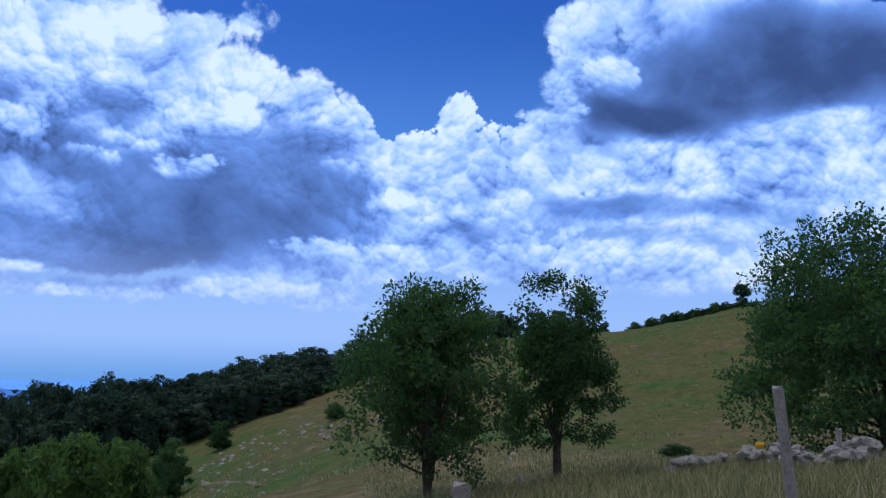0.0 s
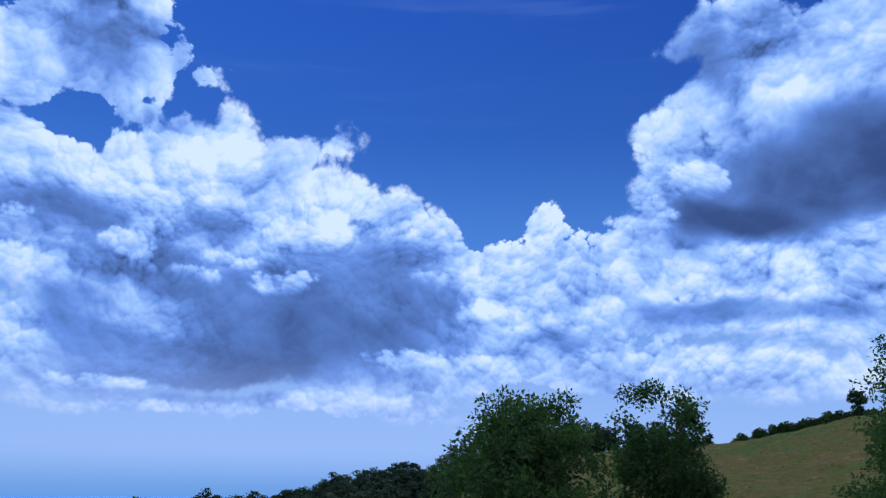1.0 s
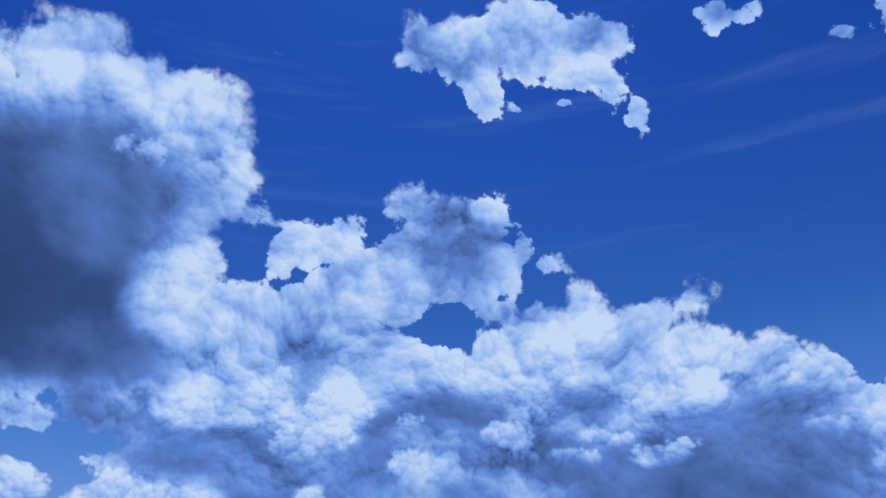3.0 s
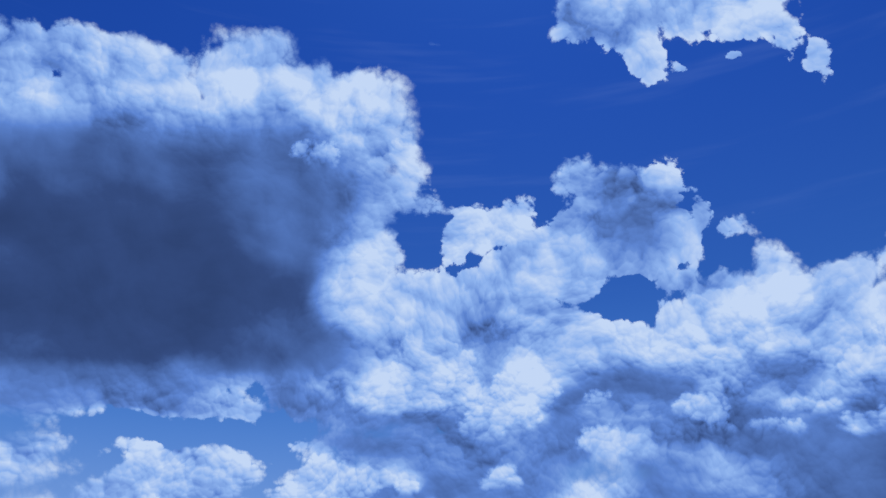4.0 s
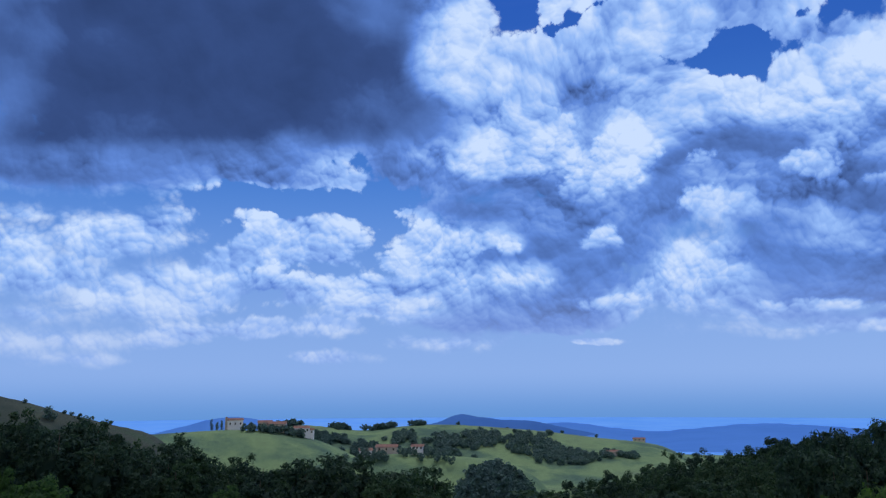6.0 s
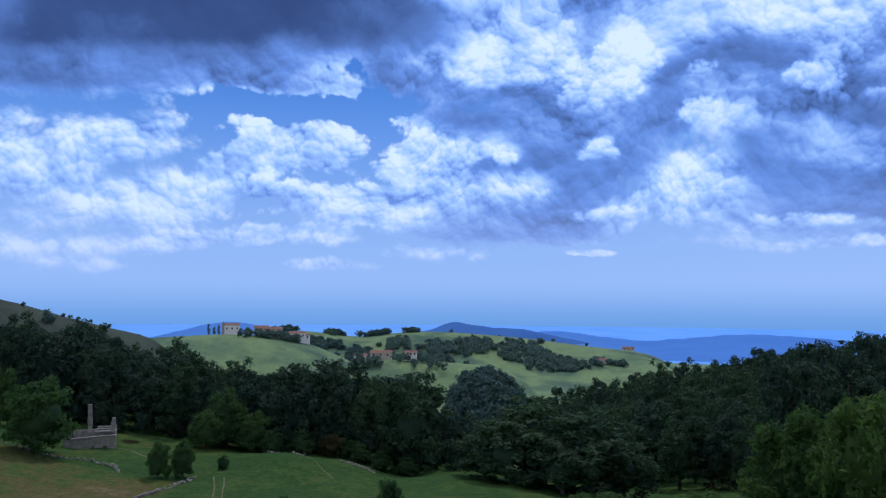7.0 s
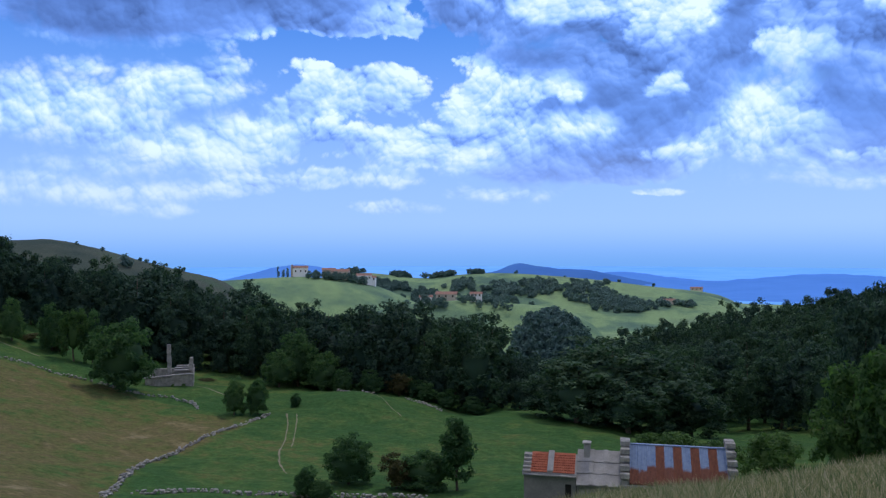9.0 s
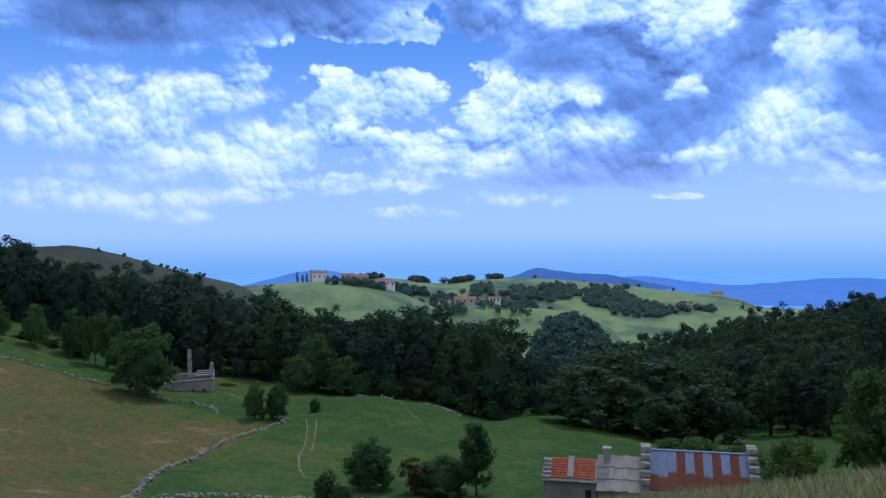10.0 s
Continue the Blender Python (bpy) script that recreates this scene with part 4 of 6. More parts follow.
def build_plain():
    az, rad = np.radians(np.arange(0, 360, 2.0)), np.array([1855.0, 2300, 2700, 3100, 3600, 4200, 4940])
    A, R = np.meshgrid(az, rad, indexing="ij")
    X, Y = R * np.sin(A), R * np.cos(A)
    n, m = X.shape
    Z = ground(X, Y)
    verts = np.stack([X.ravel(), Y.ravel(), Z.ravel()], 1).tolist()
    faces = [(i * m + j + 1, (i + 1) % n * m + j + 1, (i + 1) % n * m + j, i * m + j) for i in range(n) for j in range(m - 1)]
    # haze over the plain sits in its own tint and glow
    me = mesh_from("backdrop", verts, faces, haze_material("hazy_plain", (0.078, 0.225, 0.57), (0.112, 0.275, 0.66), 0.85), True)
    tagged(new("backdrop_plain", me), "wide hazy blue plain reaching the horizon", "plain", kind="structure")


build_plain()


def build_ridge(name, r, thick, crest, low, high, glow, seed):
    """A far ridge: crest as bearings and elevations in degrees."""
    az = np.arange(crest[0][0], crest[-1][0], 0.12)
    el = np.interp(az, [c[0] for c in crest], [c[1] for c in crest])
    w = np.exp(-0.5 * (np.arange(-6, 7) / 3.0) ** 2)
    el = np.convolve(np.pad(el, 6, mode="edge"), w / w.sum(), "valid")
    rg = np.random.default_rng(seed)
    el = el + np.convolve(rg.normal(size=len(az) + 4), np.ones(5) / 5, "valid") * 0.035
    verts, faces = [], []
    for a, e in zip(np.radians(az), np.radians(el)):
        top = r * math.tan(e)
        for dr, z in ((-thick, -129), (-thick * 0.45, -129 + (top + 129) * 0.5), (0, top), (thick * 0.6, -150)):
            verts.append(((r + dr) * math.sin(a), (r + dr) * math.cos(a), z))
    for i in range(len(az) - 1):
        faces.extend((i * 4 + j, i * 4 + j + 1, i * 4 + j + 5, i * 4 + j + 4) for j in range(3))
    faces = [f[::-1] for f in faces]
    me = mesh_from(name, verts, faces, haze_material(name, low, high, glow), True)
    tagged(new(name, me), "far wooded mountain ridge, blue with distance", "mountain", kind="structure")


# ridge blues are haze put into the colour; the last numbers add glow
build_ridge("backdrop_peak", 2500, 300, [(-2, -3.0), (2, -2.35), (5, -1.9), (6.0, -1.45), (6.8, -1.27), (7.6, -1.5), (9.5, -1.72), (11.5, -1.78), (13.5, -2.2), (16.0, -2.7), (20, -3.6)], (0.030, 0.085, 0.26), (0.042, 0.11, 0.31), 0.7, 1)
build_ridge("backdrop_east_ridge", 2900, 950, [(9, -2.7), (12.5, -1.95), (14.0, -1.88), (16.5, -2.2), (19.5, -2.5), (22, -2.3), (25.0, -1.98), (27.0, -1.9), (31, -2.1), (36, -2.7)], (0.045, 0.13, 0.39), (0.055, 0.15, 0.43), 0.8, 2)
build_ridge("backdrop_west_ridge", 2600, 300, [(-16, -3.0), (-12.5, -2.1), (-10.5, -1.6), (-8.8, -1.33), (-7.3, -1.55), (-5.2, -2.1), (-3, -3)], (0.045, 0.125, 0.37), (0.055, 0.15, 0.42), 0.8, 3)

# ---------------------------------------------------------------- trees
def tube(verts, faces, points, radii, sides=6):
    """Adds a bent, tapered limb to the lists."""
    start = len(verts)
    for k, (p, rad) in enumerate(zip(points, radii)):
        a = points[max(k - 1, 0)]
        b = points[min(k + 1, len(points) - 1)]
        d = (Vector(b) - Vector(a)).normalized()
        s = d.orthogonal().normalized()
        w = d.cross(s)
        for j in range(sides):
            ang = 2 * math.pi * j / sides
            verts.append(tuple(Vector(p) + s * (math.cos(ang) * rad) + w * (math.sin(ang) * rad)))
    for k in range(len(points) - 1):
        for j in range(sides):
            a, b = start + k * sides + j, start + k * sides + (j + 1) % sides
            faces.append((a, b, b + sides, a + sides))
    faces.append(tuple(start + (len(points) - 1) * sides + j for j in range(sides)))


def leaves(rng, centres, spread, count, length, width, droop=0.3, folded=True):
    """Folded leaf blades round the clump centres: vertex and face arrays."""
    n = len(centres) * count
    c = np.repeat(centres, count, 0)
    off = rng.normal(size=(n, 3))
    off /= np.linalg.norm(off, axis=1)[:, None] + 1e-9
    off *= (rng.random((n, 1)) ** 0.5)
    p = c + off * np.repeat(spread, count)[:, None] * (1, 1, 0.8)
    d = rng.normal(size=(n, 3)) * 0.7 + off
    d[:, 2] -= droop
    d /= np.linalg.norm(d, axis=1)[:, None] + 1e-9
    side = np.cross(d, rng.normal(size=(n, 3)))
    side /= np.linalg.norm(side, axis=1)[:, None] + 1e-9
    up = np.cross(side, d)
    ln = (length * (0.6 + 0.8 * rng.random(n)))[:, None]
    wd = (width * (0.6 + 0.8 * rng.random(n)))[:, None]
    base, tip = p, p + d * ln
    mid = p + d * ln * 0.45
    left, right = mid + side * wd * 0.5 + up * wd * 0.18, mid - side * wd * 0.5 + up * wd * 0.18
    if not folded:
        out = off + rng.normal(size=(n, 3)) * 0.35 + (0, 0, 0.25)
        d = np.cross(out, rng.normal(size=(n, 3)))
        d /= np.linalg.norm(d, axis=1)[:, None] + 1e-9
        side = np.cross(out, d)
        side /= np.linalg.norm(side, axis=1)[:, None] + 1e-9
        tip, left = p + d * ln, p + d * ln * 0.45 + side * wd * 0.5
        return np.stack([base, left + side * wd * 0.4, tip - side * wd * 0.5], 1).reshape(-1, 3), np.arange(n * 3).reshape(-1, 3)
    verts = np.stack([base, left, tip, right], 1).reshape(-1, 3)
    i = np.arange(n) * 4
    tri = np.stack([i, i + 1, i + 2, i, i + 2, i + 3], 1).reshape(-1, 3)
    return verts, tri


def quick_mesh(name, verts, tris, mat):
    me = bpy.data.meshes.new(name)
    me.vertices.add(len(verts))
    me.vertices.foreach_set("co", np.asarray(verts, np.float32).ravel())
    me.loops.add(len(tris) * 3)
    me.loops.foreach_set("vertex_index", np.asarray(tris, np.int32).ravel())
    me.polygons.add(len(tris))
    me.polygons.foreach_set("loop_start", np.arange(len(tris), dtype=np.int32) * 3)
    me.materials.append(mat)
    me.update(calc_edges=True)
    return me


def crown_centres(rng, n, height, bottom, radius, shape):
    """Clump centres in a lumpy crown. shape: 'round', 'tall' or 'open'."""
    pts, tries = [], 0
    lobes = rng.normal(size=(7, 3))
    lobes /= np.linalg.norm(lobes, axis=1)[:, None]
    while len(pts) < n and tries < 40000:
        tries += 1
        d = rng.normal(size=3)
        d /= np.linalg.norm(d)
        r = rng.random() ** (0.28 if shape != "open" else 0.45)
        lump = 0.78 + 0.34 * max(0.0, float(np.max(lobes @ d)) - 0.55) / 0.45 + 0.07 * rng.normal()
        if shape == "full":
            flat_r = math.hypot(d[0], d[1]) + 1e-6
            d[:2] *= flat_r ** -0.45
        q = d * r * lump
        z = (q[2] + 1) / 2
        w = {"round": 1.0, "full": 1.1 - 0.35 * z, "open": 1.0 - 0.25 * z, "tall": 1.05 - 0.55 * z}[shape]
        pts.append((q[0] * radius * w, q[1] * radius * w, bottom + (height - bottom) * np.clip(z, 0.0, 1.05)))
    return np.array(pts)


def tree_meshes(seed, height, bottom, radius, clumps, per_clump, leaf, mat, shape="round", stems=1, spread=None, limbs=9, core=0.0, folded=True):
    """The meshes of a tree: trunks, limbs and one crown."""
    rng = np.random.default_rng(seed)
    cen = crown_centres(rng, clumps, height, bottom, radius, shape)
    out = []
    r0 = height * 0.021 / math.sqrt(stems)
    for s in range(stems):
        lean = rng.normal(size=2) * 0.03 + (np.array([math.cos(s * 2.4), math.sin(s * 2.4)]) * 0.10 if stems > 1 else 0)
        pts = [(lean[0] * z + 0.012 * height * math.sin(3 * z / height + s), lean[1] * z + 0.012 * height * math.cos(2.3 * z / height), z) for z in np.linspace(-0.25, height * 0.86, 8)]
        verts, faces = [], []
        tube(verts, faces, pts, [r0 * (1.25 - 1.15 * k / 7) for k in range(8)], 7)
        out.append(("trunk", mesh_from("trunk", verts, faces, BARK, True)))
        for k in range(limbs):
            tgt = cen[rng.integers(len(cen))]
            z0 = bottom * 0.75 + (tgt[2] - bottom * 0.75) * rng.uniform(0.1, 0.6)
            z0 = float(np.clip(z0, bottom * 0.6, height * 0.75))
            a = Vector((lean[0] * z0, lean[1] * z0, z0))
            b = Vector(tgt)
            m = a.lerp(b, 0.5) + Vector((0, 0, 0.06 * height * rng.uniform(-0.5, 1)))
            ra = r0 * (1.05 - z0 / height) * 0.6
            verts, faces = [], []
            tube(verts, faces, [a, a.lerp(m, 0.6), m.lerp(b, 0.3), b], [ra, ra * 0.7, ra * 0.45, ra * 0.12], 5)
            out.append(("limb", mesh_from("limb", verts, faces, BARK, True)))
    sp = np.full(len(cen), spread or radius * 0.28) * (0.7 + 0.6 * rng.random(len(cen)))
    lv, lt = leaves(rng, cen, sp, per_clump, leaf, leaf * (0.55 if folded else 0.8), folded=folded)
    if core:
        bm = bmesh.new()
        bmesh.ops.create_icosphere(bm, subdivisions=2, radius=1.0)
        cv = np.array([v.co[:] for v in bm.verts])
        ct = np.array([[v.index for v in f.verts] for f in bm.faces])
        bm.free()
        cv = cv * (0.75 + 0.4 * rng.random((len(cv), 1)))
        cv = cv * (radius * core, radius * core, (height - bottom) * 0.5 * core) + (0, 0, (height + bottom) / 2 - 0.08 * height)
        lt = np.vstack([lt, ct + len(lv)])
        lv = np.vstack([lv, cv])
    out.append(("crown", quick_mesh("crown", lv, lt, mat)))
    return out


def tree(name, meshes, x, y, z, turn=0.0, size=1.0, label="", category="tree", group=""):
    root = new(name)
    root.matrix_basis = Matrix.LocRotScale((x, y, z), Euler((0, 0, turn)), (size, size, size))
    for part_name, me in meshes:
        ob = new(part_name, me)
        ob.parent = root
    return tagged(root, label, category, group)


# ---------------------------------------------------------------- woods
rng = np.random.default_rng(5)
BEECHES = [tree_meshes(20 + k, 16.0, 0.6, 5.4, 88, 64, 0.56, LEAF_BEECH, "full", core=0.58, limbs=0, spread=1.25, folded=False) for k in range(4)]
MIDS = [tree_meshes(30 + k, 16.0, 0.6, 5.4, 88, 64, 0.54, LEAF_MID, "full", core=0.56, limbs=0, spread=1.3, folded=False) for k in range(3)]
GREENS = [tree_meshes(40 + k, 8.0, 0.4, 3.2, 100, 84, 0.30, LEAF_ASH, "full", core=0.72, limbs=0, spread=0.75, folded=False) for k in range(2)]
LIGHTS = [tree_meshes(50 + k, 8.0, 0.4, 3.2, 60, 60, 0.36, LEAF_LIGHT, "full", core=0.45, limbs=0, spread=0.85, folded=False) for k in range(2)]
RUSTY = [tree_meshes(60, 8.0, 0.3, 3.4, 60, 50, 0.36, LEAF_RUST, "full", core=0.5, limbs=0, spread=0.85, folded=False)]
CONES = [tree_meshes(64, 8.0, 1.3, 3.2, 70, 55, 0.34, LEAF_ASH, "tall", core=0.4, limbs=4, spread=0.8, folded=False)]


def plant_wood(kinds, rows, label, group):
    for az, r, size in rows:
        x, y, z = on_ground(az, r)
        tree("beech", kinds[rng.integers(len(kinds))], x, y, z - 0.3, rng.uniform(0, 6.28), size * rng.uniform(0.78, 1.16), label, "tree", group)


def belt(a0, a1, step, r_at, depth, rows_deep, size_at):
    """Places along a strip of wood: bearing from a0 to a1, the near edge r_at(az), so many rows deep."""
    out = []
    for k in range(rows_deep):
        a = a0 + step * 0.5 * (k % 2)
        while a < a1:
            out.append((a + rng.uniform(-0.3, 0.3) * step, r_at(a) + depth * k + rng.uniform(-2, 2), size_at(a)))
            a += step
    return out


def along(*pts):
    return lambda a: float(np.interp(a, [p[0] for p in pts], [p[1] for p in pts]))


SOUTH_WOOD = belt(-32, 4.6, 2.5, along((-32, 200), (-24, 190), (-17, 178), (-10, 170), (-4, 158), (5, 152)), 10, 6, along((-32, 1.05), (-24, 0.97), (-17, 1.12), (-13, 1.08), (-10, 0.96), (-4, 1.0), (1, 1.06), (5, 0.95)))
plant_wood(BEECHES + MIDS[:2], SOUTH_WOOD, "tall dark beech in the dense wood below the meadow", "south wood")
GAP_WOOD = belt(4.8, 12, 2.4, along((4, 160), (12, 165)), 13, 5, along((4, 0.8), (7, 0.68), (12, 0.75)))
plant_wood(BEECHES, GAP_WOOD, "dark beech at the mouth of the ravine", "ravine wood")
EAST_WOOD = belt(11, 34, 2.6, along((11, 172), (20, 165), (34, 150)), 14, 10, along((11, 0.85), (20, 1.0), (34, 1.0)))
plant_wood(BEECHES[:2] + MIDS, EAST_WOOD, "dark beech on the wooded slope across the ravine", "ravine wood")
crest = along((12.2, -6.3), (13.1, -5.85), (16.1, -4.65), (18.6, -4.2), (20.75, -3.8), (24.1, -3.25), (25.5, -2.7), (28.5, -2.3), (34, -1.9))
for deep in range(4):
    for k in range(13):
        az = 12.4 + 1.65 * k + 0.8 * (deep % 2) + rng.uniform(-0.25, 0.25)
        r = 300 - 22 * deep
        x, y, z = on_ground(az, r)
        top = r * math.tan(radians(crest(az) - 0.75 * deep + rng.uniform(-0.22, 0.08)))
        ob = tree("beech", (BEECHES + MIDS)[rng.integers(7)], x, y, z - 0.3, rng.uniform(0, 6.28), 1.0, "dark beech on the crest of the wooded slope", "tree", "ravine wood")
        ob.scale = (1.05, 1.05, max(0.5, (top - z + 0.3) / 16.6))
north_edge = along((29, 112), (38, 118), (45, 130), (54, 160))
north_crest = along((28.0, -1.6), (30.9, -1.77), (34.3, -1.20), (39.0, -0.53), (40.3, -1.14), (42.2, -0.48), (44.3, 0.19), (45.8, 0.67), (48.0, 1.02), (50.7, 1.31), (52.1, 0.56), (53.8, 2.43), (55.4, 2.07), (57.4, 1.52))
for deep in range(4):
    for k in range(15):
        az = 28.6 + 1.75 * k + 0.85 * (deep % 2) + rng.uniform(-0.25, 0.25)
        r = north_edge(az) + 9 * deep
        x, y, z = on_ground(az, r)
        top = r * math.tan(radians(north_crest(az) - (1.5, 0.7, 0.1, 0.25)[deep] + rng.uniform(-0.35, 0.1)))
        ob = tree("beech", BEECHES[rng.integers(4)], x, y, z - 0.3, rng.uniform(0, 6.28), 1.0, "dark beech in the wood along the stony field", "tree", "field wood")
        wide = rng.uniform(0.62, 0.82)
        ob.scale = (wide, wide, max(0.3, (top - z + 0.3) / 16.6))
RIDGE_WOOD = belt(55, 71, 1.7, along((55, 166), (64, 172), (71, 168)), 9, 2, along((55, 0.55), (60, 0.5), (66, 0.42), (71, 0.15)))
plant_wood(BEECHES, RIDGE_WOOD, "dark beech behind the crest of the hill", "ridge wood")


EDGE = belt(-32, 14, 1.5, along((-32, 196), (-24, 186), (-17, 174), (-10, 166), (-4, 154), (5, 150), (14, 160)), 5, 1, along((-32, 0.36), (14, 0.4)))
EDGE += belt(29, 53, 1.7, along((29, 108), (38, 115), (45, 126), (54, 156)), 5, 1, along((29, 0.3), (53, 0.22)))
plant_wood(BEECHES, EDGE, "low dark undergrowth tree at the edge of the wood", "wood edge")


# ---------------------------------------------------------------- single trees and bushes
def tree_at(name, kind, az, r, top_el, half, label, category="tree", group=""):
    """A tree whose top shows at the elevation top_el, and whose crown is half metres wide to each side."""
    x, y, z = on_ground(az, r)
    tall = r * math.tan(radians(top_el)) - z
    ob = tree(name, kind, x, y, z - 0.1, rng.uniform(0, 6.28), 1.0, label, category, group)
    ob.scale = (half / 3.45, half / 3.45, (tall + 0.1) / 8.4)
    return ob


for az, r, el, half in ((-20.35, 142, -4.7, 5.3),):
    tree_at("beech", GREENS[1], az, r, el, half, "large round dark tree beside the ruined house")
for az, r, el, half in ((-13.1, 128, -8.9, 1.9), (-11.55, 128, -9.0, 1.8)):
    tree_at("tree", GREENS[1], az, r, el, half, "round dark tree at the end of the stone wall", group="pair by the wall")
tree_at("bush", GREENS[0], -9.0, 134, -10.2, 1.1, "small dark bush at the edge of the meadow", "bush")
for az, r, el, half in ((-8.8, 160, -5.8, 5.0), (-10.1, 156, -7.2, 3.4), (-7.1, 156, -7.3, 3.6)):
    tree_at("tree", GREENS[1], az, r, el, half, "broad green tree before the dark wood", group="clump before the wood")
for az, r, el, half in ((-5.7, 150, -8.6, 2.3), (-3.8, 150, -8.7, 2.6), (0.1, 149, -9.7, 2.2), (1.6, 148, -10.1, 2.6), (-0.8, 152, -9.2, 2.4), (3.4, 146, -10.6, 2.4)):
    tree_at("shrub", GREENS[0], az, r, el, half, "green shrub along the crest of the meadow", "shrub", "shrubs on the crest")
tree_at("shrub", RUSTY[0], -1.8, 150, -8.9, 2.4, "rust-tinged shrub along the crest of the meadow", "shrub", "shrubs on the crest")
for az, r, el, half in ((-26.6, 166, -3.3, 2.4), (-24.4, 165, -3.7, 2.7), (-22.0, 160, -4.2, 2.1), (-28.8, 166, -3.0, 2.6)):
    tree_at("tree", GREENS[0], az, r, el, half, "small green tree at the upper edge of the field", group="field edge trees")
tree_at("tree", LIGHTS[0], -23.1, 160, -3.7, 2.9, "small light-green tree at the upper edge of the field", group="field edge trees")
for az, r, el, half in ((-5.3, 85, -13.0, 2.75), (-8.35, 80, -15.0, 1.4), (-7.3, 79, -15.9, 1.3), (0.1, 84, -14.0, 2.9)):
    tree_at("tree", GREENS[1], az, r, el, half, "rounded dark tree on the near meadow", group="meadow trees")
tree_at("tree", RUSTY[0], -2.0, 84, -14.3, 2.0, "brownish young tree on the near meadow", group="meadow trees")
tree_at("tree", CONES[0], 2.25, 83, -11.8, 2.7, "pointed dark tree on the near meadow", group="meadow trees")
tree_at("bush", LIGHTS[1], 23.2, 79, -11.6, 3.0, "round light-green bush beside the barn", "bush")
for az, r, el, half in ((28.3, 62, -6.6, 2.8), (30.6, 58, -5.5, 3.2), (27.6, 60, -9.8, 2.2)):
    tree_at("hazel", LIGHTS[0], az, r, el, half, "light-green hazel on the slope above the ravine", group="hazels above the ravine")
for az, r, el, half in ((15.4, 96, -12.3, 2.6), (17.6, 97, -12.3, 2.8), (20.0, 97, -12.6, 2.6)):
    tree_at("shrub", LIGHTS[1], az, r, el, half, "light-green shrub behind the barn", "shrub", "shrubs behind the barn")
for az, r, el, half in ((12.9, 136, -6.3, 9.4), (8.9, 140, -8.4, 5.2), (15.9, 136, -7.4, 8.0), (10.7, 133, -7.6, 6.6), (14.2, 128, -8.6, 6.0), (18.2, 138, -9.4, 5.4)):
    ob = tree_at("beech", MIDS[int(az) % 3], az, r, el, half * 0.63, "huge round beech at the mouth of the ravine", group="round beeches")
    ob.scale.z *= 0.5
for az, r, el, half in ((32.6, 52, -4.2, 2.6), (35.2, 57, -3.5, 3.2), (38.6, 60, -4.2, 2.2)):
    tree_at("hazel", LIGHTS[1], az, r, el, half, "light-green hazel at the foot of the field", group="hazels below the field")
for az, r, el, half in ((41.2, 76, -5.3, 1.9), (39.8, 70, -6.6, 1.8), (44.2, 104, -4.2, 1.6)):
    tree_at("bush", GREENS[0], az, r, el, half, "dark bush at the edge of the stony field", "bush", "bushes at the field edge")
tree_at("bush", GREENS[1], 51.8, 92, -2.9, 1.25, "small round bush on the stony field", "bush")
tree_at("bush", GREENS[0], 74.9, 31, -5.2, 0.75, "low green bush behind the tumbled wall", "bush")
LONE = tree_meshes(66, 8.0, 2.6, 3.0, 60, 55, 0.4, LEAF_BEECH, "round", core=0.35, limbs=5, spread=0.85, folded=False)
tree_at("tree", LONE, 79.3, 156, 5.5, 1.75, "lone wind-shaped tree on the crest of the hill", "tree")
for k in range(26):
    az = 71.8 + k * 0.33 + rng.uniform(-0.2, 0.2)
    tree_at("shrub", GREENS[k % 2], az, 163, along((71, 2.55), (74, 3.25), (77, 4.1), (80.5, 4.5))(az) + rng.uniform(-0.3, 0.12), rng.uniform(0.8, 1.7), "dark shrub behind the crest of the hill", "shrub", "shrubs on the hill crest")

for az, r, el, half in ((-27.4, 172, -4.0, 2.6), (-25.6, 170, -4.4, 2.4), (-23.9, 166, -4.9, 2.0), (-21.0, 163, -5.4, 2.2), (-15.0, 160, -7.9, 2.0), (-8.2, 150, -9.6, 1.6), (-6.6, 149, -9.7, 1.8)):
    tree_at("bracken", RUSTY[0], az, r, el - 1.1, half, "low rust-brown bracken at the edge of the wood", "bracken", "bracken")

ASH = tree_meshes(3, 5.3, 0.5, 2.1, 330, 84, 0.10, LEAF_ASH, "open", stems=3, spread=0.33, limbs=14)
x, y, z = on_ground(58.4, 17.5)
tree("ash", ASH, x, y, z, 0.4, 1.0, "young ash with three stems and loose green foliage", "tree")
ROWAN = tree_meshes(4, 4.45, 0.9, 1.3, 210, 84, 0.095, LEAF_ASH, "full", spread=0.25, limbs=16)
x, y, z = on_ground(67.2, 19)
tree("ash", ROWAN, x, y, z, 1.0, 1.0, "slender young ash with a narrow green crown", "tree")
BIG = tree_meshes(6, 5.8, 0.1, 4.1, 700, 90, 0.12, LEAF_ASH, "full", spread=0.42, limbs=20, stems=2)
x, y, z = on_ground(87.2, 24)
tree("ash", BIG, x, y, z, 2.0, 1.0, "broad leafy ash beside the dry-stone wall", "tree")

